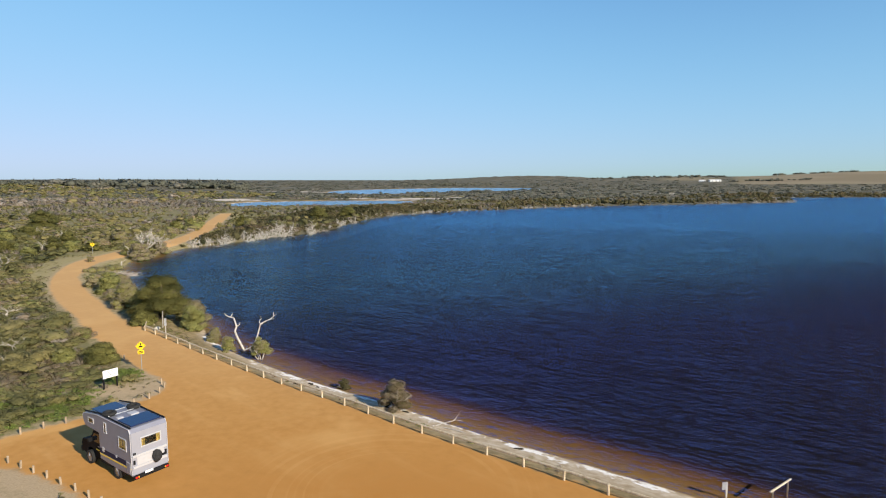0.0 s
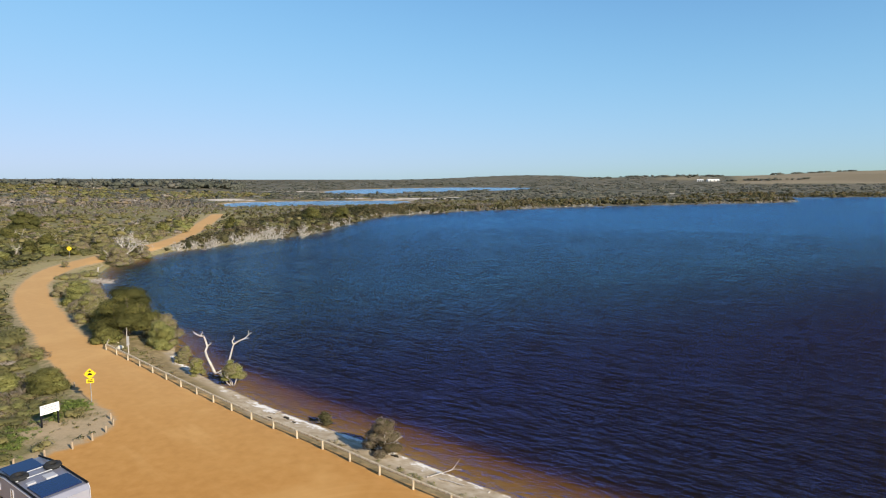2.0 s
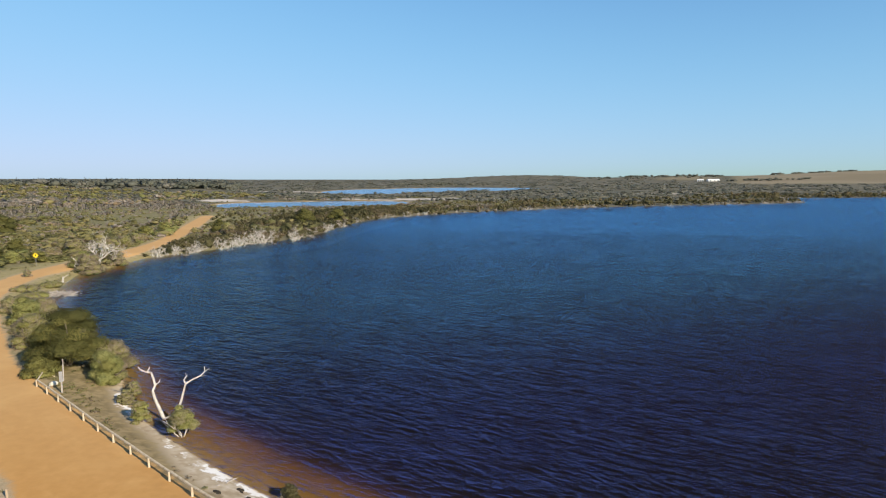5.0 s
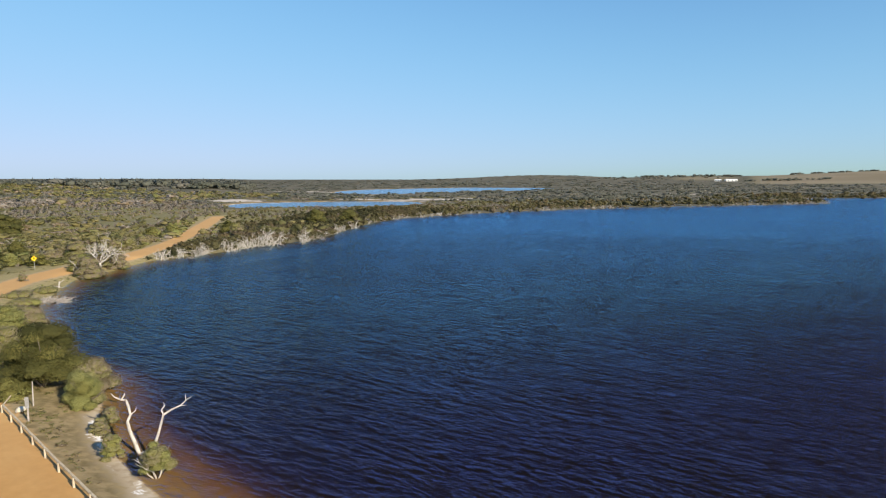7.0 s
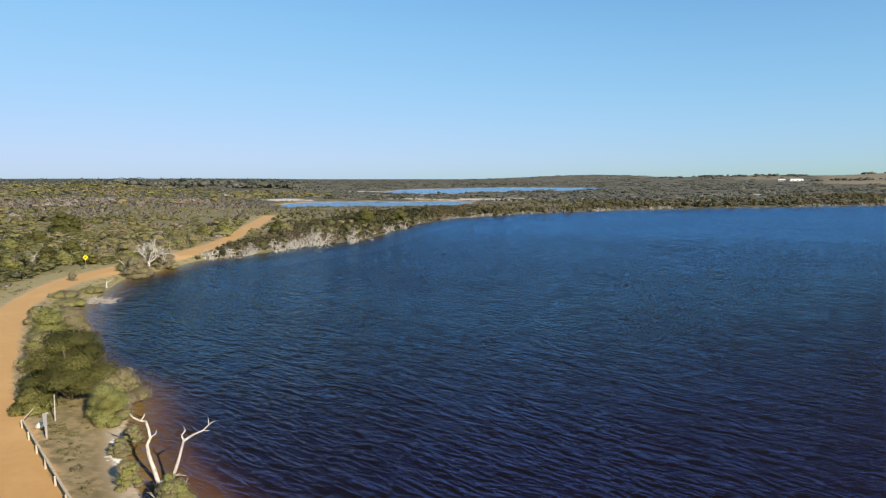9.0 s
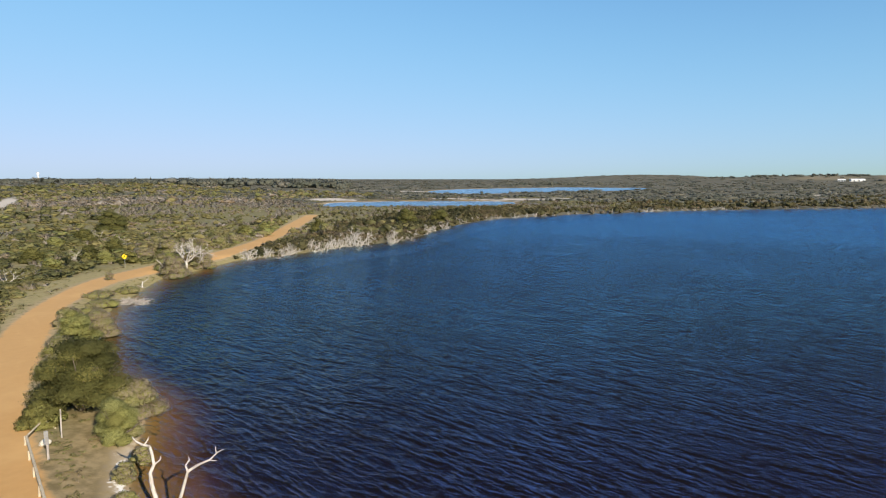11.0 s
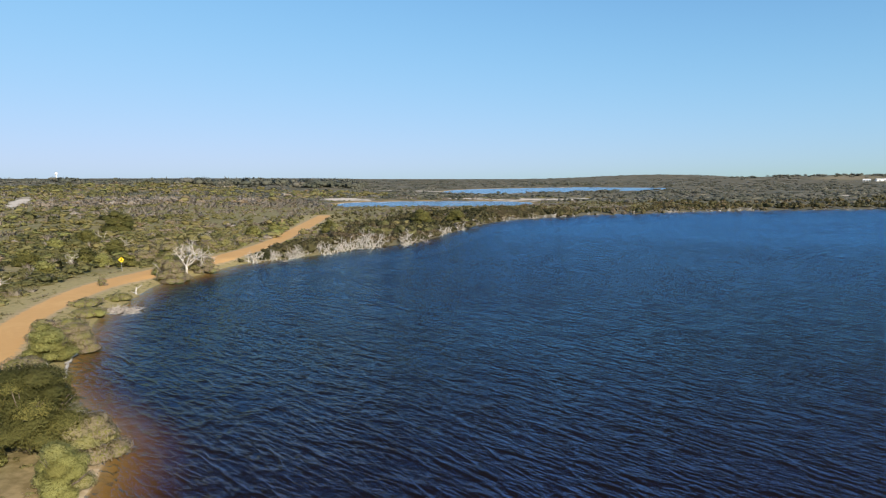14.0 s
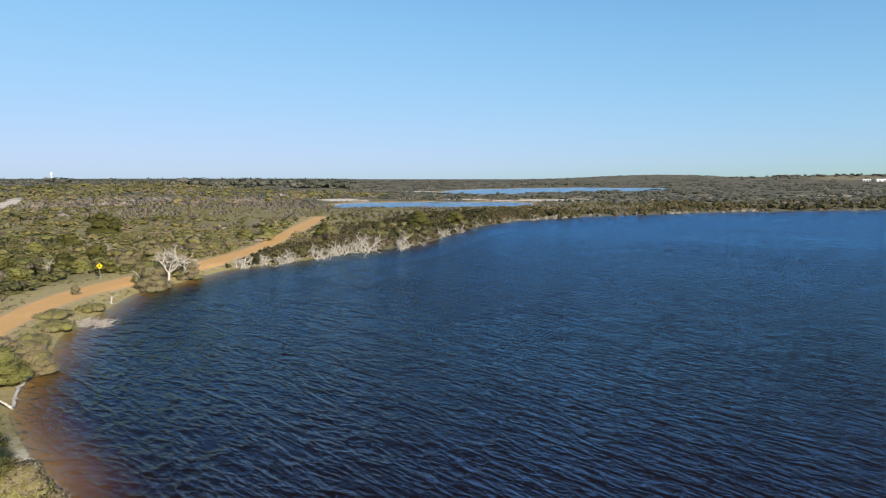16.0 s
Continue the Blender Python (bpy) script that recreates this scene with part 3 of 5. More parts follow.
def build_ground():
    xs, ys = ticks(-112, 20, 0.66, -4200, 4200, 1.05), ticks(18, 146, 0.66, -700, 4800, 1.05)
    gx, gy = np.meshgrid(xs, ys)
    nx, ny = len(xs), len(ys)
    x, y = gx.ravel(), gy.ravel()
    z, lake, road = lie(x, y)
    verge = np.clip(1.2 - road / 1.5, 0, 2) + 1.6 * np.exp(-(((x + 34) / 3.5) ** 2 + ((y - 36) / 3) ** 2)) + np.where(away(ISLAND, x, y) < 0, 1.2, 0)
    beach = np.maximum(ease(x + 0.3 * y, -36, -24) * ease(y, 120, 80), ease(y, 340, 360) * ease(-x, 85, 100) * 0.9)
    worn = np.clip(1.15 * np.exp(-(((x + 6) / 15) ** 2 + ((y - 19) / 11) ** 2)), 0, 1)
    farm = np.maximum(ease(x - 0.27 * y, -10, 50) * ease(y, 1700, 1760) * ease(y, 3300, 3000), np.exp(-((((x - 470) / 90) ** 2 + ((y - 2250) / 120) ** 2) ** 2)))
    # the bushland colour also covers the soil under the far bank's scrub
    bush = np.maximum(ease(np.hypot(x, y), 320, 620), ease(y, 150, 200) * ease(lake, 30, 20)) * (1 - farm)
    q = (np.arange(ny - 1)[:, None] * nx + np.arange(nx - 1)[None]).ravel()
    quads = np.stack([q, q + 1, q + nx + 1, q + nx], 1)
    mid_road, mid_lake = road[quads].mean(1), lake[quads].mean(1)
    bed, gravel = mid_lake < 0, (mid_road < 0) & (mid_lake >= 0)
    co = np.stack([x, y, z], 1)
    for name, mask, label, category in (("ground", ~bed & ~gravel, "sandy heath ground with dry grass and litter", "ground"), ("road", gravel, "orange gravel road and turning place", "road"),
                                        ("lake_bed", bed, "amber sand lake bed, darkened with depth for light lost in water", "lake bed")):
        mine = quads[mask]
        used, back = np.unique(mine, return_inverse=True)
        mine = back.reshape(-1, 4)
        me = tri_mesh(name, co[used], np.concatenate([mine[:, :3], mine[:, [0, 2, 3]]]), GROUND, smooth=True)
        for key, values in (("road", -road), ("shore", lake), ("verge", verge), ("grass", ease(road, 9, 3) * ease(y, 66, 80)), ("beach", beach), ("bush", bush), ("worn", worn), ("farm", farm), ("depth", np.clip(-(z - WATER) / 1.6, 0, 1))):
            me.attributes.new(key, "FLOAT", "POINT").data.foreach_set("value", values[used].astype(np.float32))
        tagged(new(name, me), label, category, kind="structure")
    xs, ys = ticks(-100, 24, 1.6, -420, 2100, 1.09), ticks(22, 130, 1.6, -600, 1300, 1.09)
    gx, gy = np.meshgrid(xs, ys)
    x, y, nx = gx.ravel(), gy.ravel(), len(xs)
    q = (np.arange(len(ys) - 1)[:, None] * nx + np.arange(nx - 1)[None]).ravel()
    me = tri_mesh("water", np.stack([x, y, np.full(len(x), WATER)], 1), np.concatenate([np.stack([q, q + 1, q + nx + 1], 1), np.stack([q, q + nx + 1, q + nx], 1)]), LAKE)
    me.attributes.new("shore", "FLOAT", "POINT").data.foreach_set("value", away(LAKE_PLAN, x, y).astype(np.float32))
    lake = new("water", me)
    lake.visible_shadow = False
    tagged(lake, "dark blue rippled lake water", "water", kind="structure")


build_ground()


def land(x, y):
    return float(lie([x], [y])[0][0])


# ---------------------------------------------------------------- heath and woods (beyond counting)
def clump_kinds(r, count, leaves, size, core, low=0.55, few=(3, 7), jitter=0.55, fine=False, squat=(0.6, 0.9), under=-0.2):
    """Unit bushes: about 1 m in radius, resting on z = 0."""
    kinds = []
    for _ in range(count):
        lumps = []
        for _ in range(int(r.integers(*few))):
            a, d = r.uniform(0, 6.28), r.uniform(0.1, 0.8)
            s = r.uniform(0.26, 0.56)
            lumps.append(((math.cos(a) * d, math.sin(a) * d, low * r.uniform(0.25, 0.9)), (s, s, s * r.uniform(*squat))))
        kinds.append(foliage(r, lumps, leaves, size, core, jitter, under, fine))
    return kinds


def scatter(name, r, kinds, places, mat, label, category):
    """Many bushes (x, y, z, size, height, tint) joined to one mesh."""
    vs, ts, tints, ns, at = [], [], [], [], 0
    for x, y, z, s, h, tint in places:
        v, f, w, nrm = kinds[int(r.integers(len(kinds)))]
        a = r.uniform(0, 6.28)
        c, d = math.cos(a), math.sin(a)
        vs.append(np.stack([(v[:, 0] * c - v[:, 1] * d) * s + x, (v[:, 0] * d + v[:, 1] * c) * s + y, v[:, 2] * h + z], 1))
        m = np.stack([nrm[:, 0] * c - nrm[:, 1] * d, nrm[:, 0] * d + nrm[:, 1] * c, nrm[:, 2] * s / h], 1)
        ns.append(m / np.linalg.norm(m, axis=1)[:, None])
        ts.append(f + at)
        # cores sit slightly lower on the ramp, for the shade between the leaves
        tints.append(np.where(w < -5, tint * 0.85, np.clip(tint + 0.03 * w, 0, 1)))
        at += len(v)
    me = tri_mesh(name, np.concatenate(vs), np.concatenate(ts), mat, np.concatenate(tints), True, np.concatenate(ns))
    return tagged(new(name, me), label, category, kind="stuff")


def patches(x, y, scale, shift=0.0):
    return np.array([noise.noise(Vector((a * scale + shift, b * scale - shift, 0.3))) for a, b in zip(x, y)])


def spots(r, count, x_range, y_range):
    return r.uniform(*x_range, count), r.uniform(*y_range, count)


def in_view(x, y, margin=4.0):
    """The plan that the flight can look at."""
    a = np.degrees(np.arctan2(-(x - 1), y + 12))
    return (a < 66 + margin) & (a > -30 - margin)


def heath_tint(r, x, y, n):
    """Several kinds of plant in drifts: dark and olive greens, fresh green, browns, grey half-dry bushes."""
    drift = 0.44 + 0.55 * patches(x, y, 0.022, 3) + 0.35 * patches(x, y, 0.07, 9) + r.normal(0, 0.15, n) + 0.5 * grey_thicket(x, y)
    tint = np.interp(drift, [0.0, 0.25, 0.42, 0.55, 0.64, 0.74, 0.86, 1.0], [0.02, 0.14, 0.26, 0.38, 0.46, 0.70, 0.82, 0.95])
    odd = r.uniform(0, 1, n)
    tint = np.where(odd < 0.16, r.uniform(0.52, 0.62, n), np.where(odd > 0.93, r.uniform(0.02, 1.0, n), tint))
    return np.clip(tint + r.normal(0, 0.03, n), 0.02, 1.0)


def build_heath():
    r = np.random.default_rng(11)
    near, near_large = clump_kinds(r, 12, 270, 0.080, 0.74, few=(4, 7), jitter=0.4, under=-0.05), clump_kinds(r, 10, 640, 0.050, 0.76, few=(5, 9), jitter=0.4, under=-0.05)
    mid = clump_kinds(r, 14, 84, 0.135, 0.76, few=(3, 5), jitter=0.4, under=-0.1)
    x, y = spots(r, 17500, (-165, -20), (-6, 190))
    z, lake, road = lie(x, y)
    bare = np.exp(-(((x + 34.5) / 3.2) ** 2 + ((y - 35.5) / 2.6) ** 2)) + 1.3 * np.exp(-(((x + 0.6 * y + 37) / 4.5) ** 2)) * ease(y, 78, 92) * ease(y, 128, 118)
    open_land = patches(x, y, 0.09, 40) > -0.5
    keep = (road > 0.9 + r.uniform(0, 0.9, len(x))) & (lake > 9) & in_view(x, y) & (bare < 0.35) & open_land & (x + 0.62 * y < 14)
    sedge = np.exp(-(((x + 45.5) / 7.5) ** 2 + ((y - 36.5) / 6.5) ** 2))
    keep &= (away(ISLAND, x, y) > 0) & (r.uniform(0, 1, len(x)) > 1.1 * sedge) & ((x > -112) | (r.uniform(0, 1, len(x)) < 0.55))
    x, y, z, road = x[keep], y[keep], z[keep], road[keep]
    n = len(x)
    tint = heath_tint(r, x, y, n)
    s = np.clip(r.lognormal(0.0, 0.45, n), 0.35, 2.6) * (0.6 + 0.4 * ease(road, 0.5, 5)) * np.where(tint < 0.18, 1.25, 1.0)
    h = s * r.uniform(0.45, 0.85, n)
    close = np.hypot(x + 5, y - 10) < 78
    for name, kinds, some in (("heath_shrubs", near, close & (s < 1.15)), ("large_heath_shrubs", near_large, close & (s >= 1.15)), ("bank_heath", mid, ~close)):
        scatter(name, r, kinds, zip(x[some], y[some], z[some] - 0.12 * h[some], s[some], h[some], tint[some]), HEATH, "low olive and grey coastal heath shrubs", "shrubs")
    # dry grass between the bushes
    kinds = []
    for _ in range(6):
        n = 34
        a, d = r.uniform(0, 6.28, n), r.uniform(0, 0.8, n) ** 0.7
        foot = np.stack([np.cos(a) * d, np.sin(a) * d, np.zeros(n)], 1)
        tip = foot + np.stack([r.normal(0, 0.3, n), r.normal(0, 0.3, n), r.uniform(0.5, 1.1, n)], 1)
        side = np.stack([-np.sin(a + 0.8), np.cos(a + 0.8), 0 * a], 1) * 0.028
        up = np.repeat(np.stack([np.cos(a) * 0.5, np.sin(a) * 0.5, np.ones(n)], 1), 3, 0)
        kinds.append((np.stack([foot - side, foot + side, tip], 1).reshape(-1, 3), np.arange(3 * n).reshape(-1, 3), np.zeros(3 * n), up / np.linalg.norm(up, axis=1)[:, None]))
    x, y = spots(r, 8000, (-95, -30), (4, 100))
    z, lake, road = lie(x, y)
    keep = (road > 0.5 + r.uniform(0, 1.5, len(x))) & (lake > 9) & in_view(x, y) & (x + 0.62 * y < 14) & (patches(x, y, 0.08, 70) + r.normal(0, 0.2, len(x)) > -0.1)
    x, y, z = x[keep], y[keep], z[keep]
    n = len(x)
    s = r.uniform(0.4, 0.8, n)
    tone = np.clip(0.68 + 0.25 * patches(x, y, 0.06, 33) + r.normal(0, 0.07, n), 0.42, 0.95)
    scatter("dry_grass", r, kinds, zip(x, y, z - 0.02, s, s * r.uniform(0.5, 0.9, n), tone), HEATH, "straw-brown dry grass and sedge among the heath", "grass")
    # a stand of tall brown sedge behind the board
    x, y = r.normal(-46.0, 4.2, 480), r.normal(38.0, 3.2, 480)
    z, lake, road = lie(x, y)
    some = road > 1.6
    x, y, z = x[some], y[some], z[some]
    n = len(x)
    s = r.uniform(0.5, 0.95, n)
    scatter("brown_sedge", r, kinds + near[:4], zip(x, y, z - 0.02, s, s * r.uniform(0.35, 0.6, n), np.clip(r.normal(0.72, 0.06, n), 0.5, 0.95)), HEATH, "tall brown dry sedge behind the notice board", "grass")
    # leafless grey brush
    kinds = []
    for _ in range(6):
        n = 46
        a, d = r.uniform(0, 6.28, n), r.uniform(0, 0.7, n)
        foot = np.stack([np.cos(a) * d * 0.6, np.sin(a) * d * 0.6, np.zeros(n)], 1)
        tip = np.stack([np.cos(a) * d * 1.5, np.sin(a) * d * 1.5, r.uniform(0.6, 1.15, n)], 1) + r.normal(0, 0.12, (n, 3))
        side = np.stack([-np.sin(a + 0.8), np.cos(a + 0.8), 0 * a], 1) * 0.045
        up = np.repeat(np.stack([np.cos(a) * 0.6, np.sin(a) * 0.6, np.ones(n)], 1), 3, 0)
        kinds.append((np.stack([foot - side, foot + side, tip], 1).reshape(-1, 3), np.arange(3 * n).reshape(-1, 3), r.normal(0, 1, 3 * n), up / np.linalg.norm(up, axis=1)[:, None]))
    x, y = spots(r, 42000, (-480, -34), (30, 520))
    z, lake, road = lie(x, y)
    many = 0.9 * np.clip(grey_thicket(x, y), 0, 1) + np.where(patches(x, y, 0.045, 21) > 0.22, 0.5, 0.03)
    keep = (road > 2.0) & (lake > 6) & in_view(x, y) & (sand_flat(x, y) < 0.3) & (r.uniform(0, 1, len(x)) < many * np.clip(160 / np.hypot(x, y), 0.25, 0.6))
    x, y, z = x[keep], y[keep], z[keep]
    n = len(x)
    s = r.uniform(0.7, 1.5, n) * (0.85 + np.hypot(x, y) / 500)
    scatter("grey_brush", r, kinds, zip(x, y, z - 0.05, s, s * r.uniform(0.6, 0.95, n), np.clip(r.normal(0.86, 0.06, n), 0.7, 1.0)), HEATH, "leafless mauve-grey brush in the heath", "shrubs")
    # low plants on the verges
    tuft = clump_kinds(r, 5, 60, 0.15, 0.0)
    x, y = spots(r, 16000, (-112, 12), (8, 140))
    z, lake, road = lie(x, y)
    keep = (road > 0.3) & (lake > np.where(y > 58, 0.5, 2.6)) & in_view(x, y) & (road < 8 + r.uniform(0, 8, len(x))) & (patches(x, y, 0.16, 5) + r.normal(0, 0.2, len(x)) > 0.0)
    keep &= ~((lake < 5.5) & (y < 58) & (r.uniform(0, 1, len(x)) < 0.45))
    x, y, z = x[keep], y[keep], z[keep]
    n = len(x)
    s = r.uniform(0.14, 0.42, n)
    scatter("verge_plants", r, tuft, zip(x, y, z, s, s * r.uniform(0.4, 0.9, n), np.clip(r.normal(0.45, 0.18, n), 0.1, 0.8)), HEATH, "low green and straw plants beside the gravel", "grass")
    # thin brown and green cover between fence and beach
    x, y = spots(r, 9000, (-46, 8), (22, 58))
    z, lake, road = lie(x, y)
    keep = (road > 0.7) & (lake > 2.2) & (lake < 9) & (patches(x, y, 0.22, 15) + r.normal(0, 0.15, len(x)) > -0.08 + 0.25 * ease(x, -26, -8))
    x, y, z = x[keep], y[keep], z[keep]
    n = len(x)
    s = r.uniform(0.12, 0.34, n)
    scatter("beach_cover", r, tuft, zip(x, y, z, s, s * r.uniform(0.35, 0.8, n), np.clip(0.62 + 0.2 * patches(x, y, 0.3, 4) + r.normal(0, 0.08, n), 0.3, 0.85)), HEATH, "thin brown and green plants on the sand behind the fence", "grass")
    # a soft green cover round the bare patch at the board
    x, y = np.concatenate([r.normal(-36.3, 1.1, 320), r.normal(-36.6, 0.8, 260), r.normal(-39.2, 1.8, 620)]), np.concatenate([r.normal(32.4, 1.5, 320), r.normal(39.3, 1.0, 260), r.normal(29.5, 1.8, 620)])
    z, lake, road = lie(x, y)
    some = road > 0.4
    x, y, z = x[some], y[some], z[some]
    n = len(x)
    s = r.uniform(0.18, 0.5, n)
    scatter("green_cover", r, tuft, zip(x, y, z, s, s * r.uniform(0.4, 0.8, n), np.clip(r.normal(0.6, 0.15, n), 0.2, 1.0)), FRESH, "fresh green low plants beside the turning place", "grass")
    # middle distance
    middle = clump_kinds(r, 14, 20, 0.24, 0.84, few=(2, 4), jitter=0.45)
    x, y = spots(r, 29000, (-560, 20), (110, 560))
    z, lake, road = lie(x, y)
    keep = (road > 1.0) & (lake > 3) & in_view(x, y) & ((x < -112) | (y > 190)) & (patches(x, y, 0.03, 60) > -0.62) & (sand_flat(x, y) < 0.35)
    keep &= r.uniform(0, 1, len(x)) < np.clip(150 / np.hypot(x, y), 0.28, 0.85)
    x, y, z, lake = x[keep], y[keep], z[keep], lake[keep]
    n = len(x)
    s = np.clip(r.lognormal(0.3, 0.42, n), 0.6, 3.2) * (0.8 + np.hypot(x, y) / 600)
    s = np.where(patches(x, y, 0.015, 80) > 0.25, s * 1.35, s)
    s = np.where((x > -260) & (y > 230), np.minimum(s * 0.6, 1.5), s)
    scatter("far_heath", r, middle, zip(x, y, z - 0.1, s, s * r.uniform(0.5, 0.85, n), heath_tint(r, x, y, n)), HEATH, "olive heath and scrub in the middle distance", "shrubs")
    # the belt of paperbarks round the far shore and the lagoons
    x, y = spots(r, 26000, (-260, 340), (124, 760))
    z, lake, road = lie(x, y)
    dist = away(LAKE_PLAN, x, y)
    keep = (lake > np.where(y < 185, 0.6, -0.4)) & (dist < np.where(y < 190, 12, 75)) & in_view(x, y) & ((dist < 26) | (r.uniform(0, 1, len(x)) < 0.45)) & (road > 1.4) & (sand_flat(x, y) < 0.35)
    x, y, z, dist = x[keep], y[keep], z[keep], dist[keep]
    n = len(x)
    s = np.clip(r.lognormal(0.5, 0.35, n), 0.9, 3.6) * (0.85 + 0.3 * ease(y, 150, 260))
    s = np.where((x < -30) & (dist > 8), np.minimum(s * 0.75, 1.7), s)
    tint = np.clip(0.40 + 0.5 * patches(x, y, 0.05, 31) + r.normal(0, 0.16, n) + 0.2 * (dist < 2.5), 0.05, 1.0)
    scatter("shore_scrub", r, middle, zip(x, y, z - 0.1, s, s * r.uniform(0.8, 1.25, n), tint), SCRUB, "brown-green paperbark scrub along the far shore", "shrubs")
    x, y = spots(r, 4200, (-170, -60), (136, 345))
    z, lake, road = lie(x, y)
    dist = away(LAKE_PLAN, x, y)
    keep = (lake > 0.8) & (dist < np.interp(y, [136, 170, 200, 345], [9, 16, 34, 44])) & (road > 1.8) & (patches(x, y, 0.06, 90) > -0.35)
    x, y, z, dist = x[keep], y[keep], z[keep], dist[keep]
    n = len(x)
    s = r.uniform(1.1, 2.6, n) * np.interp(y, [136, 180, 260], [0.75, 0.95, 1.15])
    tint = np.clip(0.34 + 0.55 * patches(x, y, 0.07, 51) + r.normal(0, 0.13, n), 0.04, 0.95)
    scatter("lakeside_scrub", r, mid, zip(x, y, z - 0.15, s, s * r.uniform(0.8, 1.25, n), tint), SCRUB, "dense olive and red-brown scrub between road and lake", "shrubs")
    # far country
    low = clump_kinds(r, 6, 8, 0.35, 0.95, few=(2, 4), jitter=0.4)
    turn, d = np.radians(r.uniform(-34, 70, 7500)), 470 * (3500 / 470) ** r.uniform(0, 1, 7500)
    x, y = 1 - np.sin(turn) * d, -12 + np.cos(turn) * d
    z, lake, road = lie(x, y)
    far = np.hypot(x, y)
    farm = ((x > 0.27 * y) & (y > 1700)) | (np.hypot((x - 470) / 90, (y - 2250) / 120) < 1)
    keep = (lake > 12) & in_view(x, y) & ~farm & (sand_flat(x, y) < 0.3) & (patches(x, y, 0.012, 44) > -0.3)
    x, y, z, far = x[keep], y[keep], z[keep], far[keep]
    n = len(x)
    s = np.clip(r.lognormal(1.55, 0.4, n), 2, 12) * (0.6 + far / 1800)
    h = np.minimum(s, 3.5) * r.uniform(0.6, 1.0, n)
    scatter("distant_scrub", r, low, zip(x, y, z - 0.3, s, h, np.clip(heath_tint(r, x, y, n) * 1.3, 0.1, 1.0)), HAZED_WOODS, "distant bushland greyed with haze towards the horizon", "woods")
    # woods that stand up against the sky: a ragged belt along an arc, taller towards its east end
    n = 250
    wood = clump_kinds(r, 8, 60, 0.16, 0.85, few=(5, 8), jitter=0.45, squat=(0.55, 0.8))
    bearing = np.concatenate([r.uniform(27.5, 46, 165), r.uniform(46, 58, 60), r.normal(29.5, 1.0, 25)])
    away_by = r.uniform(720, 940, n)
    x, y = -22 - np.sin(np.radians(bearing)) * away_by, 10 + np.cos(np.radians(bearing)) * away_by
    top = 15.8 + 2.0 * np.interp(bearing, [27, 28, 29.5, 31.5, 33, 37, 39, 42, 46, 50, 51.5, 54, 58], [0.2, 2.2, 3.4, 2.2, 1.0, 1.7, 0.8, 1.8, 0.4, 0.2, 1.4, 0.3, 0.8]) + r.normal(-0.6, 1.9, n)
    z = lie(x, y)[0]
    h = np.clip(top - z, 3.5, 12) / 1.05
    s = h * r.uniform(0.7, 1.2, n)
    more_x = np.concatenate([r.uniform(870, 1020, 22), r.uniform(745, 795, 8), r.normal(826, 6, 4), r.uniform(150, 640, 86), r.uniform(520, 760, 30), r.normal(-262, 42, 50)])
    more_y = np.concatenate([r.normal(2300, 15, 34), r.normal(2420, 60, 86), r.normal(1960, 12, 30), r.normal(1400, 25, 50)])
    more_s = np.concatenate([r.uniform(6.5, 10, 34), r.uniform(5, 9, 116), r.uniform(5, 9, 50)])
    x, y, z = np.r_[x, more_x], np.r_[y, more_y], np.r_[z, lie(more_x, more_y)[0]]
    s, h = np.r_[s, more_s], np.r_[h, more_s * r.uniform(0.8, 1.2, 200)]
    scatter("horizon_trees", r, wood, zip(x, y, z - 0.5, s, h, np.clip(r.normal(0.4, 0.25, n + 200), 0, 1)), HAZED_WOODS, "eucalypt woods greyed with haze on the skyline", "woods")


build_heath()


# ---------------------------------------------------------------- trees and bushes that stand alone
def crown_tree(name, x, y, width, height, tint, label, category="shrub", seed=0, leaves=2200, size=0.13, squash=0.62, low=0.0, stems=4, stem_mat=None, lumps=9, mat=None, deep=1.0, core=0.8, group=""):
    """A bush or small tree: several bent stems and a crown of leaf lumps."""
    r = np.random.default_rng(seed)
    base = thing(name, pose(x, y, land(x, y) - 0.04), label, category, group)
    rw = width / 2
    set_of = []
    for k in range(lumps * 2):
        a, up = k * 2.4 + r.uniform(-0.5, 0.5), (k + 0.5) / (lumps * 2)
        s = rw * r.uniform(0.26, 0.46) * (9 / lumps) ** 0.22
        out = math.sqrt(max(0.0, 1 - up * up)) * r.uniform(0.6, 1.18)
        tall = low + (height - low) * up * r.uniform(0.85, 1.08)
        set_of.append(((math.cos(a) * out * (rw - s * 0.8), math.sin(a) * out * (rw - s * 0.8) * deep, max(tall - s * squash * 0.6, s * squash * 0.7 + low * 0.7)), (s, s, s * squash)))
    set_of.append(((0, 0, (height + low) * 0.48), (rw * 0.62, rw * 0.62 * deep, (height - low) * 0.36)))
    v, f, w, nrm = foliage(r, set_of, leaves, size, core, 0.4, fine=True, soft=0.34, whole_share=0.12, lift=0.08)
    # core balls go down the tint: shade inside the crown put into colour
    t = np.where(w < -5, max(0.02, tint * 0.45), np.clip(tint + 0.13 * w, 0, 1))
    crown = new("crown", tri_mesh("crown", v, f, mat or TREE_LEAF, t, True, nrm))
    crown.parent = base
    lines = []
    for k in range(stems):
        a = k * 6.28 / stems + r.uniform(-0.3, 0.3)
        lines += limbs(r, (0.12 * math.cos(a), 0.12 * math.sin(a), -0.05), (math.cos(a) * 0.6, math.sin(a) * 0.6, 1.1), height * 0.55, 0.035 * height / 2 + 0.02, 1, 3, 0.14, 0.6)
    v, f = tubes(lines, 5)
    trunk = new("trunk", tri_mesh("trunk", v, f, stem_mat or BARK, smooth=True))
    trunk.parent = base
    return base


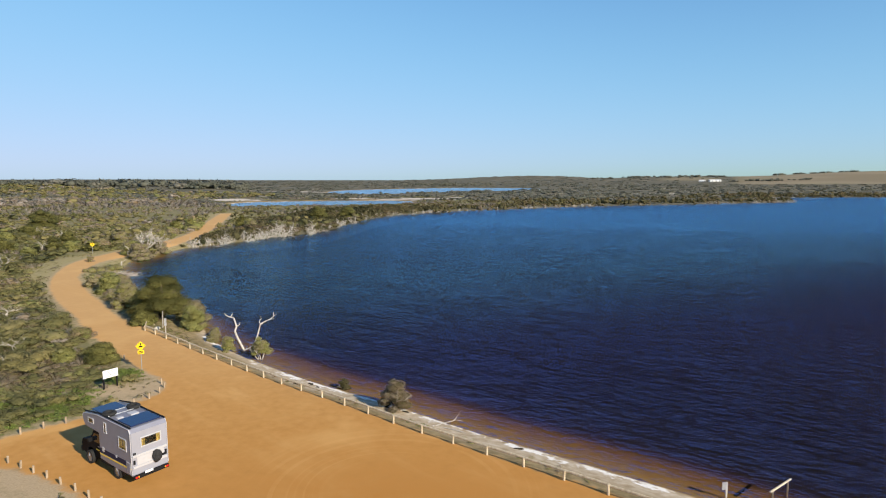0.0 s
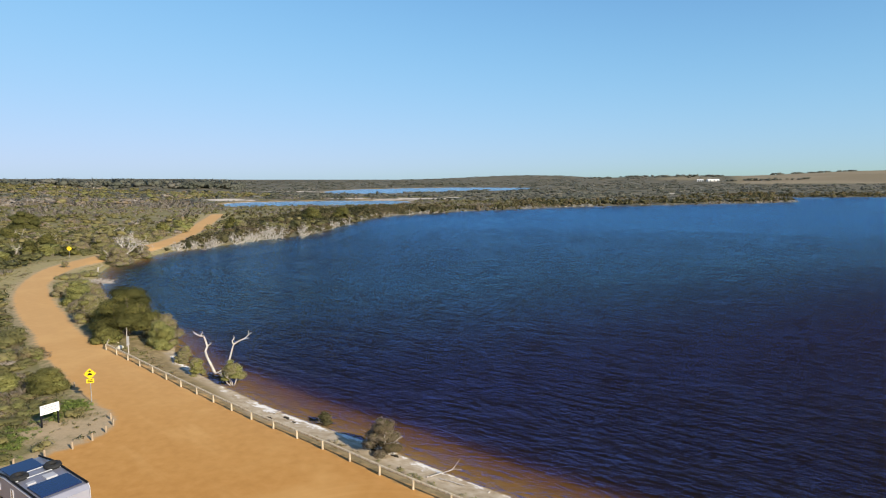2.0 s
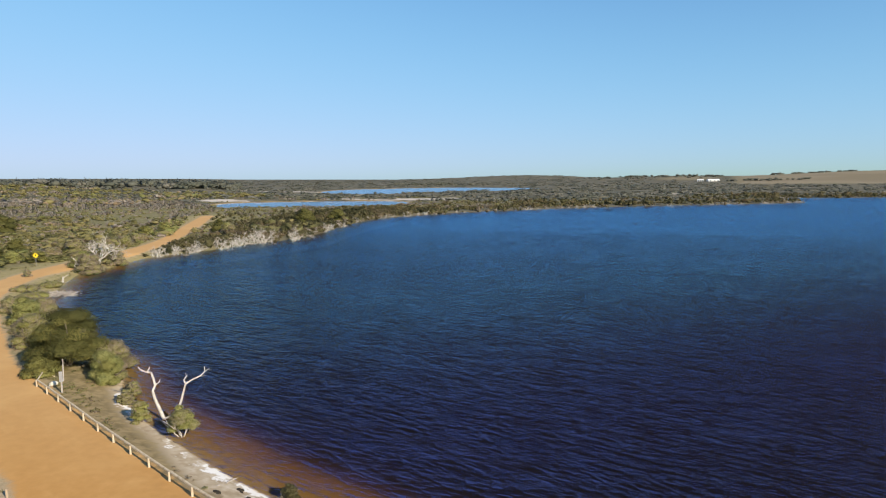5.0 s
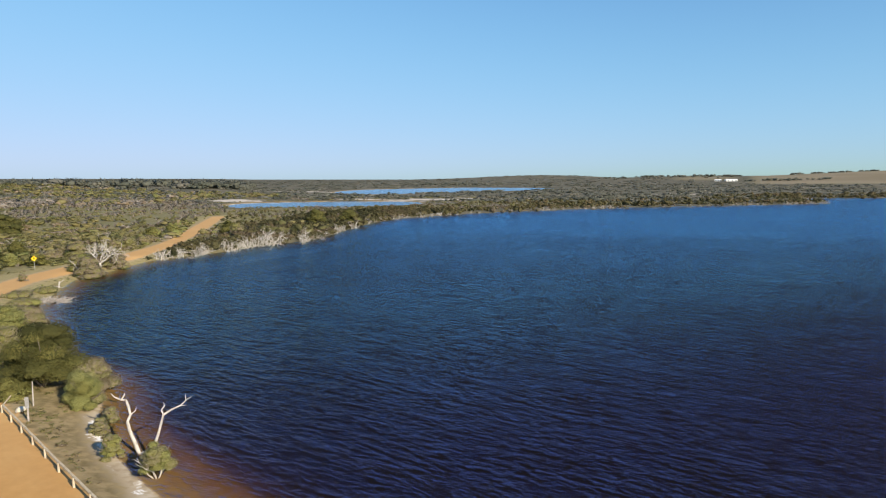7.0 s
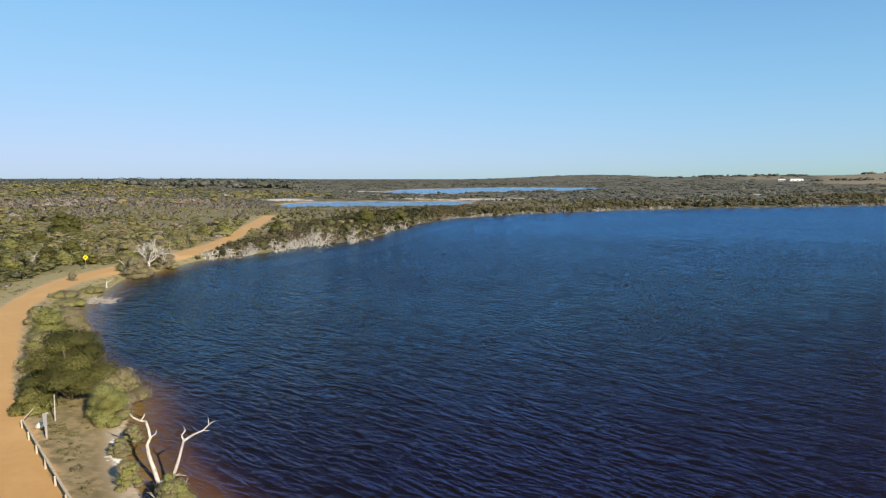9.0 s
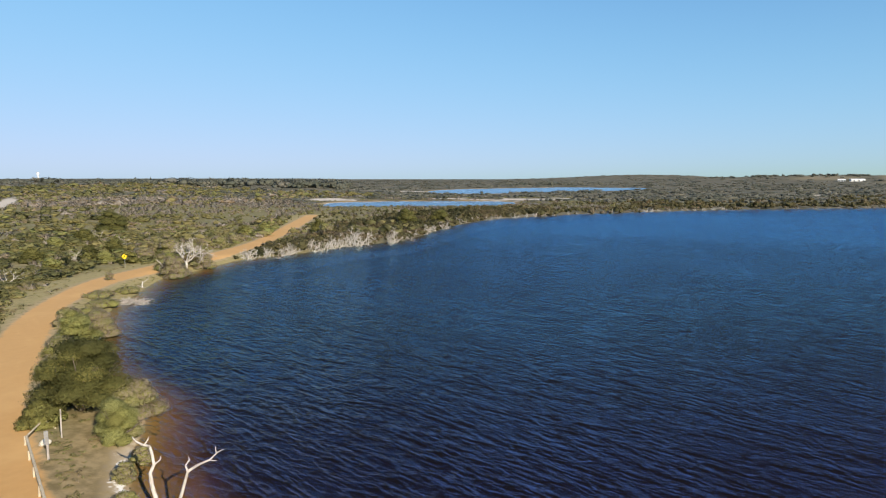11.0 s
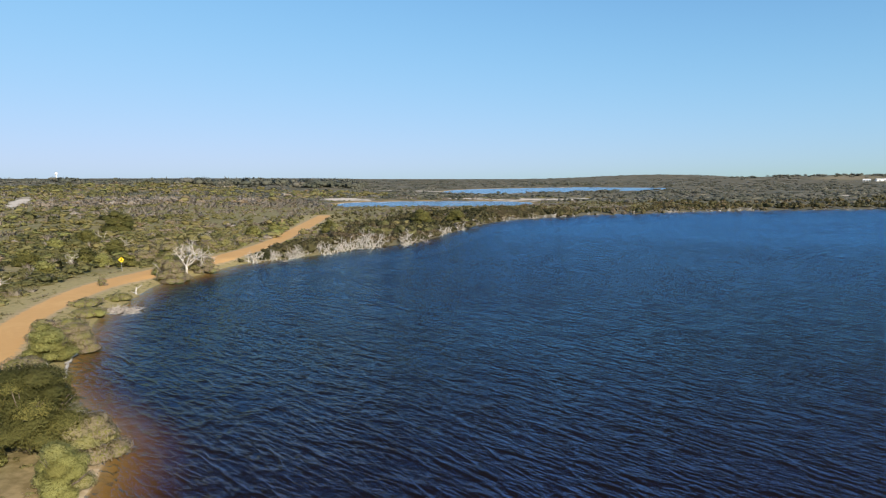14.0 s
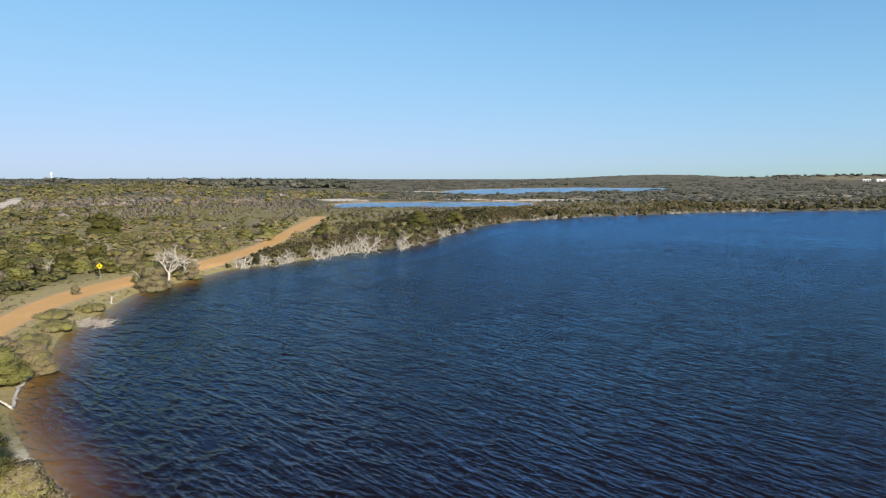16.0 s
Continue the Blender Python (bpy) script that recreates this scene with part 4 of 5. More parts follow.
def build_bushes():
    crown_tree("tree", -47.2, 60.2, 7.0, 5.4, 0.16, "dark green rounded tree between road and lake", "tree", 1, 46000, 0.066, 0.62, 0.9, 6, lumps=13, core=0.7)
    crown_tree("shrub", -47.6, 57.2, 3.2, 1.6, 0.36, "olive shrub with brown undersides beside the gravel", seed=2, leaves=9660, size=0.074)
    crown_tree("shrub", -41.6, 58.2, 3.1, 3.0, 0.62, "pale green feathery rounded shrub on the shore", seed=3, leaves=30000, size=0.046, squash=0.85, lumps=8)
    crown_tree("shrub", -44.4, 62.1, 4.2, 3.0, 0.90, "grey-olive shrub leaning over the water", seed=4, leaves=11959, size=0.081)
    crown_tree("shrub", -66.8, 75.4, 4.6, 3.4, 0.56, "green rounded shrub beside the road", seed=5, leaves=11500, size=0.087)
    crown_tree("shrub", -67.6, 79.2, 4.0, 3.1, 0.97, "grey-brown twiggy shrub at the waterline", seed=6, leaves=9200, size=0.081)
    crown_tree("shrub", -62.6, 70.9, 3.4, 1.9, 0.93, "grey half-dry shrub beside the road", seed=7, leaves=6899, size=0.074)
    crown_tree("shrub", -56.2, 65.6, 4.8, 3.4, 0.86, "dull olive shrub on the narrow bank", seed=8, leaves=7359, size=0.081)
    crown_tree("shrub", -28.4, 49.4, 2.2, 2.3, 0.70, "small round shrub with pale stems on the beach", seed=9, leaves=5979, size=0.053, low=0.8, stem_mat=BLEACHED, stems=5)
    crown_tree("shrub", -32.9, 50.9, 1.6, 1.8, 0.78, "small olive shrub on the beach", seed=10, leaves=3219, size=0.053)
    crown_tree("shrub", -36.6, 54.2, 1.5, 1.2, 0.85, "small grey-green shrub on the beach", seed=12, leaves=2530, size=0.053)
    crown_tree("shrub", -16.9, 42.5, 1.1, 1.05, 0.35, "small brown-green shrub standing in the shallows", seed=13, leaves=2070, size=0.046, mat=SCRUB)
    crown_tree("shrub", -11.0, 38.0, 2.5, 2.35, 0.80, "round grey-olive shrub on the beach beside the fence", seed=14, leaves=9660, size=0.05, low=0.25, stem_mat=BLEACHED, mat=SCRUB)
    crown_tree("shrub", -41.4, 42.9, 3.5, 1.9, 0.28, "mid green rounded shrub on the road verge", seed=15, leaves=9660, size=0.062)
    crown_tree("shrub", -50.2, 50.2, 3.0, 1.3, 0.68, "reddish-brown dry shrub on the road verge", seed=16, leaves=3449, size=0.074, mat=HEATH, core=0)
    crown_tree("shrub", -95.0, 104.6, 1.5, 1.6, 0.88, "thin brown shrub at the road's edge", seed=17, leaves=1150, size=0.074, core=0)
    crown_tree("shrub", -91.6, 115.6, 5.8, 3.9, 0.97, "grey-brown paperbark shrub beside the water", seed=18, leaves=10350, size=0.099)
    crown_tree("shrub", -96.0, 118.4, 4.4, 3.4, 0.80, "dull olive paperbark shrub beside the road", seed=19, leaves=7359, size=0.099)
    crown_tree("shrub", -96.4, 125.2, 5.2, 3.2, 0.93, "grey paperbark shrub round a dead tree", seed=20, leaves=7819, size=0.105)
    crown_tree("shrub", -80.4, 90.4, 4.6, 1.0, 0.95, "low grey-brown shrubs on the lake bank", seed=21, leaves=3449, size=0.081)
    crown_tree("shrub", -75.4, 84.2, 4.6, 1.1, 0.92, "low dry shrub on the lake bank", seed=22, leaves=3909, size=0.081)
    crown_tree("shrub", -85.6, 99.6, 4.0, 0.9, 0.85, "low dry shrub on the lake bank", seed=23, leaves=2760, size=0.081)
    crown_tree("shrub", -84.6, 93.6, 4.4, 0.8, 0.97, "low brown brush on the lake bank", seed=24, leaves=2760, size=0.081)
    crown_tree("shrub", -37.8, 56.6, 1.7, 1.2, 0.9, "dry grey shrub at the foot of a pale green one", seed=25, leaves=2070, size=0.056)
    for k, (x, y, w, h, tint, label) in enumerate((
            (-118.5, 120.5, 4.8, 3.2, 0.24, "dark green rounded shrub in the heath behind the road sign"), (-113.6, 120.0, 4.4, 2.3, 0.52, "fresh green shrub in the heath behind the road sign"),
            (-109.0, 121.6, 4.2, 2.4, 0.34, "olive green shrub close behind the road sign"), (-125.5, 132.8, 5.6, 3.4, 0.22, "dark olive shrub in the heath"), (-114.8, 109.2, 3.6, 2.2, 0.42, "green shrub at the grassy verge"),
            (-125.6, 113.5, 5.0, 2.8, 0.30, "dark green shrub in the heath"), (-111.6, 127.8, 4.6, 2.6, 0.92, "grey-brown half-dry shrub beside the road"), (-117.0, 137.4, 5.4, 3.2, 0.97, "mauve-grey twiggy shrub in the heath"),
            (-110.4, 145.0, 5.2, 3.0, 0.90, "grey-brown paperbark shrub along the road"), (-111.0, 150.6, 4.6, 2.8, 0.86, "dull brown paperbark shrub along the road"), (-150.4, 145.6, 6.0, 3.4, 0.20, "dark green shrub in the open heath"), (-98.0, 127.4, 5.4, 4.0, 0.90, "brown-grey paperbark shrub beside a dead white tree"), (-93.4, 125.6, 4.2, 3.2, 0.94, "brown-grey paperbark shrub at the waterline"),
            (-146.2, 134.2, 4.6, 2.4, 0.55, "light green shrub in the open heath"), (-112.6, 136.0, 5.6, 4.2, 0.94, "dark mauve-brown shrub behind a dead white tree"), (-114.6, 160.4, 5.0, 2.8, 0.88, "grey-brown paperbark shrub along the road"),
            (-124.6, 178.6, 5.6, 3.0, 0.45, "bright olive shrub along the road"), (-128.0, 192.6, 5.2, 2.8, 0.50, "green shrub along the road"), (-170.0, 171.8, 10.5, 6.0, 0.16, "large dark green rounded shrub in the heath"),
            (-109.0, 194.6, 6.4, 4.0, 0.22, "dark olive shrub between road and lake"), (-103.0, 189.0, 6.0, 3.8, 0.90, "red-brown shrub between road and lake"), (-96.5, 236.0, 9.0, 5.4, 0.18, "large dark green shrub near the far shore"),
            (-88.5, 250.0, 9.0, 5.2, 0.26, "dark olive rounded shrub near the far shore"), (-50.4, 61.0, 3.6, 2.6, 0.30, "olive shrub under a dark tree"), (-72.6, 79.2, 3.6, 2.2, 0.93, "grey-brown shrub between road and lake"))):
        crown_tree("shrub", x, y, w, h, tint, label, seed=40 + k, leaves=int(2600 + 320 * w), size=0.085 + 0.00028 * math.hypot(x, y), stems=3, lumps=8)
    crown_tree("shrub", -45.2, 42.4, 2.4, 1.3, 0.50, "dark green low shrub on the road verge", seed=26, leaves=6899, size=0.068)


build_bushes()


def dead_tree(name, m, lines, label, mat=None, category="dead tree", sides=6, group=""):
    v, f = tubes(lines, sides)
    ob = new(name, tri_mesh(name, v, f, mat or BLEACHED, smooth=True))
    ob.matrix_world = m
    return tagged(ob, label, category, group)


def build_dead_wood():
    r = np.random.default_rng(5)
    # the two bare trunks in the shallows
    a = np.array([(0, 0, -0.3), (-0.55, 0.3, 0.4), (-1.1, 0.55, 1.1), (-1.45, 0.8, 1.65), (-1.35, 1.0, 2.1), (-1.55, 1.1, 2.6), (-1.75, 1.15, 3.05)])
    lines = [(a, np.linspace(0.145, 0.075, 7))]
    lines += [(np.array([a[-1], a[-1] + (-0.35, -0.1, 0.05), a[-1] + (-0.75, -0.25, 0.28), a[-1] + (-0.95, -0.3, 0.55)]), [0.085, 0.07, 0.05, 0.02])]
    lines += [(np.array([a[-1] + (-0.3, -0.1, 0.05), a[-1] + (-0.25, 0.15, 0.3), a[-1] + (-0.15, 0.1, 0.5)]), [0.06, 0.04, 0.02])]
    lines += [(np.array([a[4], a[4] + (0.25, 0.2, 0.2), a[4] + (0.35, 0.2, 0.5)]), [0.05, 0.035, 0.015])]
    lines += limbs(r, (0.1, 0.1, -0.2), (0.6, 0.1, 0.3), 1.2, 0.08, 1, 2)
    dead_tree("dead_tree", pose(-31.6, 52.0, -0.75), lines, "bare bleached trunk bent over the shallows")
    b = np.array([(0, 0, -0.3), (0.15, 0.1, 0.6), (0.4, 0.25, 1.4), (0.55, 0.4, 2.1), (0.72, 0.5, 2.75)])
    lines = [(b, np.linspace(0.115, 0.065, 5))]
    lines += [(np.array([b[-1], b[-1] + (0.35, 0.4, 0.25), b[-1] + (0.75, 0.8, 0.4), b[-1] + (1.05, 1.1, 0.75), b[-1] + (1.25, 1.35, 0.85)]), [0.075, 0.065, 0.05, 0.035, 0.015])]
    lines += [(np.array([b[-1], b[-1] + (-0.15, 0.0, 0.3), b[-1] + (0.05, 0.1, 0.6), b[-1] + (-0.05, 0.1, 0.85)]), [0.06, 0.05, 0.035, 0.015])]
    lines += [(np.array([b[-1] + (1.0, 1.05, 0.7), b[-1] + (1.05, 0.95, 1.0), b[-1] + (1.1, 0.9, 1.2)]), [0.035, 0.025, 0.012])]
    lines += [(np.array([b[-1] + (0.75, 0.8, 0.4), b[-1] + (1.05, 0.7, 0.45), b[-1] + (1.3, 0.7, 0.5)]), [0.035, 0.025, 0.012])]
    dead_tree("dead_tree", pose(-30.3, 51.5, -0.75), lines, "bare bleached forked trunk leaning out over the shallows")
    # the white tree beside the bend
    lines = [(np.array([(0, 0, -0.2), (0.1, 0.05, 0.7), (0.05, 0.1, 1.3)]), [0.22, 0.19, 0.17])]
    for aim, n, w in (((-1.0, 0.2, 0.9), 2.1, 0.13), ((0.95, -0.1, 1.0), 2.3, 0.14), ((0.1, 0.4, 1.3), 1.9, 0.11), ((-0.5, -0.6, 1.0), 1.6, 0.10), ((0.5, 0.5, 1.1), 1.7, 0.10)):
        lines += limbs(r, (0.05, 0.1, 1.15), aim, n, w, 3, 4, 0.2, 0.9, 5)
    dead_tree("dead_tree", pose(-94.2, 121.4, land(-94.2, 121.4)) @ Matrix.Scale(1.25, 4), lines, "white leafless tree with spreading forked limbs")
    lines = limbs(r, (0, 0, -0.2), (-0.5, -0.2, 1.2), 2.0, 0.13, 2, 3, 0.25, 0.7) + limbs(r, (0.4, 0.2, -0.2), (0.9, 0.1, 0.9), 1.6, 0.11, 2, 3, 0.25, 0.7)
    dead_tree("dead_tree", pose(-93.3, 115.6, land(-93.3, 115.6)), lines, "low white leaning dead trunks at the waterline")
    lines = [(np.array([(0, 0, -0.3), (0.05, 0, 0.6), (0.1, 0.05, 1.25)]), [0.2, 0.13, 0.1])] + limbs(r, (0, 0, 0.2), (-0.6, 0.3, 0.5), 0.8, 0.09, 1, 2) + limbs(r, (0, 0, 0.1), (0.8, -0.2, 0.12), 1.3, 0.08, 1, 2) + limbs(r, (0.1, 0, 0.8), (0.5, 0.3, 0.8), 0.9, 0.08, 1, 2)
    dead_tree("stump", pose(-87.5, 104.3, land(-87.5, 104.3)) @ Matrix.Scale(0.9, 4), lines, "short white broken stump at the waterline", category="stump")
    # fallen log along the bank
    s = SHORE_NEAR
    d = np.hypot(s[:, 0] + 59.8, s[:, 1] - 72)
    e = np.hypot(s[:, 0] + 68.2, s[:, 1] - 80)
    run = s[d.argmin() : e.argmin() + 1]
    run = np.column_stack([run + r.normal(0, 0.12, run.shape), WATER + 0.14 + r.normal(0, 0.05, len(run))])
    lines = [(run, np.linspace(0.17, 0.11, len(run)))]
    for k in range(3, len(run) - 2, 4):
        lines += limbs(r, run[k], (r.normal(0, 1), r.normal(0, 1), 0.3), 0.7, 0.06, 1, 2)
    lines += limbs(r, run[0], (-0.9, -0.5, 0.25), 1.4, 0.12, 1, 2)
    dead_tree("fallen_log", Matrix.Identity(4), lines, "long bleached fallen trunk lying along the waterline", category="log")
    # brush heap in the water
    lines = []
    for _ in range(250):
        p = np.array([r.normal(-0.6, 1.4), r.normal(-0.2, 0.75), 0.05])
        lines += [(wander(r, p, (r.normal(0.8, 0.5), r.normal(0.3, 0.5), r.uniform(-0.05, 0.2)), r.uniform(0.6, 1.6), 0.25, 4)[0], np.linspace(0.05, 0.015, 5))]
    dead_tree("brush_heap", pose(-79.6, 95.2, WATER - 0.02), lines, "flat heap of grey dead branches in the shallows", GREYWOOD, "branches", 4)
    # bleached dead paperbarks along the shore
    kinds = []
    for k in range(5):
        lines = []
        for _ in range(int(r.integers(4, 7))):
            lines += limbs(r, (r.normal(0, 0.7), r.normal(0, 0.5), -0.2), (r.normal(0, 0.8), r.normal(0, 0.6), 1.0), r.uniform(0.8, 1.5), r.uniform(0.09, 0.14), 3, 3, 0.25, 0.85, 4)
        kinds.append(lines)
    first = [None] * len(kinds)
    shore = np.concatenate([SHORE_NEAR[SHORE_NEAR[:, 1] > 139], SHORE_FAR[1:40]])
    line = np.r_[0, np.cumsum(np.hypot(*np.diff(shore, axis=0).T))]
    at = 0.0
    count = 0
    while at < line[-1] - 2 and count < 58:
        x, y = np.interp(at, line, shore[:, 0]), np.interp(at, line, shore[:, 1])
        k = int(r.integers(5))
        px, py = x + r.normal(-0.6, 0.8), y + r.normal(0, 0.8)
        m = pose(px, py, min(land(px, py), 0.0) - 0.05, 0, 0, r.uniform(0, 360)) @ Matrix.Scale(r.uniform(0.75, 1.45), 4)
        if 36 < at < 44:
            at += 2
            continue
        if first[k] is None:
            first[k] = dead_tree("dead_shrub", m, kinds[k], "bleached leafless paperbark at the water's edge", category="dead shrub", sides=4, group="dead paperbarks along the shore")
        else:
            ob = copy_thing(first[k], m)
            ob.matrix_world = m
        count += 1
        at += r.uniform(0.8, 1.9) if at < 42 else r.uniform(2.5, 9.0)
    lines = []
    for _ in range(16):
        lines += limbs(r, (r.normal(0, 1.0), r.normal(0, 0.8), -0.2), (r.normal(0, 0.9), r.normal(0, 0.6), 1.0), r.uniform(1.2, 1.9), r.uniform(0.08, 0.12), 3, 3, 0.22, 0.8, 4)
    dead_tree("dead_shrub", pose(-83.4, 173.0, -0.6) @ Matrix.Scale(1.35, 4), lines, "broad white leafless bush of many stems at the waterline", category="dead shrub", sides=4)
    # pale trunks under the far scrub
    vs, ts, n = [], [], 0
    flat = [tubes([q for q in lines if q[1][0] > 0.03], 3) for lines in kinds]
    shore = SHORE_FAR[36:150]
    for p, q in zip(shore, shore[1:]):
        for _ in range(2):
            if r.uniform() < 0.22 + 0.7 * (noise.noise(Vector((p[0] * 0.03, p[1] * 0.03, 0))) > 0.12):
                v, f = flat[int(r.integers(5))]
                c = p + (q - p) * r.uniform()
                a, z = r.uniform(0, 6.28), r.uniform(0.7, 1.25)
                w = v * z
                w = np.column_stack([w[:, 0] * math.cos(a) - w[:, 1] * math.sin(a) + c[0], w[:, 0] * math.sin(a) + w[:, 1] * math.cos(a) + c[1], w[:, 2] + WATER])
                vs.append(w)
                ts.append(f + n)
                n += len(w)
    tagged(new("pale_trunks", tri_mesh("pale_trunks", np.concatenate(vs), np.concatenate(ts), BLEACHED)), "pale dead paperbark trunks along the far shore", "dead shrubs", kind="stuff")
    # dead limbs that stand out of the heath
    twig = None
    for x, y, s in ((-58, 45, 0.9), (-66, 56, 1.0), (-72, 60, 0.7), (-52, 44, 0.8), (-49, 38.6, 0.7), (-61, 50, 0.6), (-108, 96, 1.2), (-120, 118, 1.3), (-134, 141, 1.5), (-98, 84, 0.9), (-128, 164, 1.4), (-84, 66, 0.8), (-112, 128, 1.1), (-150, 150, 1.3)):
        m = pose(x, y, land(x, y) - 0.05, 0, 0, r.uniform(0, 360)) @ Matrix.Scale(s, 4)
        if twig is None:
            lines = []
            for _ in range(4):
                lines += limbs(r, (r.normal(0, 0.2), r.normal(0, 0.2), 0), (r.normal(0, 0.7), r.normal(0, 0.7), 1.0), 1.3, 0.055, 2, 3, 0.25, 0.7, 4)
            twig = dead_tree("dead_limb", m, lines, "bare pale branches standing out of the heath", category="branches", sides=5, group="dead branches in the heath")
        else:
            ob = copy_thing(twig, m)
            ob.matrix_world = m


build_dead_wood()


# ---------------------------------------------------------------- fence and bollards
def build_fence():
    r = np.random.default_rng(3)
    plan = np.array([(-45.2, 54.3), (-38.4, 50.2), (-29.3, 44.8), (-22.5, 40.8), (-15.8, 37.1), (-8.8, 33.0), (0.4, 28.2), (9.2, 23.6)])
    line = np.r_[0, np.cumsum(np.hypot(*np.diff(plan, axis=0).T))]
    count = int(line[-1] / 2.62)
    posts = [(np.interp(s, line, plan[:, 0]), np.interp(s, line, plan[:, 1])) for s in np.linspace(0, line[-1], count + 1)]
    fence = thing("fence", pose(*posts[0], 0), "low weathered pine post-and-rail fence along the gravel", "fence")

    def post_bm(h, rad):
        bm = rod((0, 0, -0.1), (0, 0, h), rad, rad * 0.94, 9)
        top = [e for e in bm.edges if all(v.co.z > h - 0.01 for v in e.verts)]
        bmesh.ops.bevel(bm, geom=top, offset=0.015, segments=1, affect="EDGES")
        return bm

    x0, y0 = posts[0]
    data = None
    for x, y in posts:
        if data is None:
            ob = part("post", post_bm(0.62, 0.075), PINE, fence)
            data = ob.data
        else:
            ob = new("post", data)
            ob.parent = fence
        ob.location = (x - x0, y - y0, land(x, y) - 0.02)
        ob.rotation_euler = (r.normal(0, 0.02), r.normal(0, 0.02), r.uniform(0, 6))
    for (xa, ya), (xb, yb) in zip(posts, posts[1:]):
        off = np.array([-(yb - ya), xb - xa]) / math.hypot(xb - xa, yb - ya) * 0.09 * -1
        dz = r.normal(0, 0.012, 2)
        a = (xa - x0 - off[0], ya - y0 - off[1], 0.55 + dz[0] + land(xa, ya))
        b = (xb - x0 - off[0], yb - y0 - off[1], 0.55 + dz[1] + land(xb, yb))
        part("rail", rod(a, b, 0.082, 0.074, 8), PINE, fence)
    part("post", post_bm(0.66, 0.075), PINE, fence).location = (-1.5, 2.4, land(x0 - 1.5, y0 + 2.4))
    part("rail", rod((0, 0.08, 0.55), (-1.5, 2.4, 0.58), 0.06, 0.055, 8), PINE, fence)
    part("brace", rod((-1.5, 2.4, 0.6), (-0.6, 2.6, 0.0), 0.05, 0.05, 8), PINE, fence)

    def bollard(x, y, h, label, group):
        bm = post_bm(h * 0.9, 0.07)
        m = pose(x, y, land(x, y) - 0.03, r.normal(0, 2.5), r.normal(0, 2.5), r.uniform(0, 360))
        ob = part("bollard", bm, WEATHERED)
        ob.matrix_world = m
        tagged(ob, label, "bollard", group)

    for x, y in ((-36.5, 24.4), (-35.7, 25.8), (-34.8, 27.1), (-34.0, 28.2), (-33.2, 29.3), (-32.5, 30.6), (-31.6, 32.0), (-30.8, 33.4), (-30.5, 34.8), (-30.5, 36.1), (-30.9, 37.3), (-31.8, 38.2), (-39.7, 43.7)):
        bollard(x, y, 0.6, "short weathered round timber bollard at the gravel's edge", "bollards along the heath")
    for x, y in ((-34.4, 24.0), (-33.2, 23.7), (-31.9, 23.3), (-30.6, 22.9), (-29.3, 22.5), (-28.0, 22.1), (-26.6, 21.6), (-25.2, 21.1), (-23.9, 20.6), (-22.7, 20.1)):
        bollard(x, y, 0.55, "short grey timber bollard round a sandy island", "bollards round the island")


build_fence()


# ---------------------------------------------------------------- signs
YELLOW = plain("yellow_sheeting", (0.86, 0.58, 0.02), 0.4, vary=0.06)
BLACK = plain("black_paint", (0.012, 0.012, 0.013), 0.6, vary=0.2, gloss=0.1)
STEEL = plain("galvanised_steel", (0.46, 0.47, 0.48), 0.45, 0.6, 0.15)
WHITE = plain("white_board", (0.80, 0.80, 0.78), 0.5, vary=0.05)
INK = plain("grey_print", (0.16, 0.18, 0.20), 0.6, vary=0.1)


def plate(points, y0, y1, bevel=0.0):
    """A flat plate with the outline in x and z, between y0 and y1."""
    bm = bmesh.new()
    face = bm.faces.new([bm.verts.new((x, y0, z)) for x, z in points])
    more = bmesh.ops.extrude_face_region(bm, geom=[face])
    bmesh.ops.translate(bm, vec=(0, y1 - y0, 0), verts=[v for v in more["geom"] if isinstance(v, bmesh.types.BMVert)])
    bmesh.ops.recalc_face_normals(bm, faces=bm.faces)
    return bm


def diamond(side, round_off=0.04):
    h = side / math.sqrt(2)
    pts = []
    for k in range(4):
        a = k * math.pi / 2
        for d in (-0.1, 0.1):
            pts.append((math.cos(a + d) * h * 0.94, math.sin(a + d) * h * 0.94))
    return pts


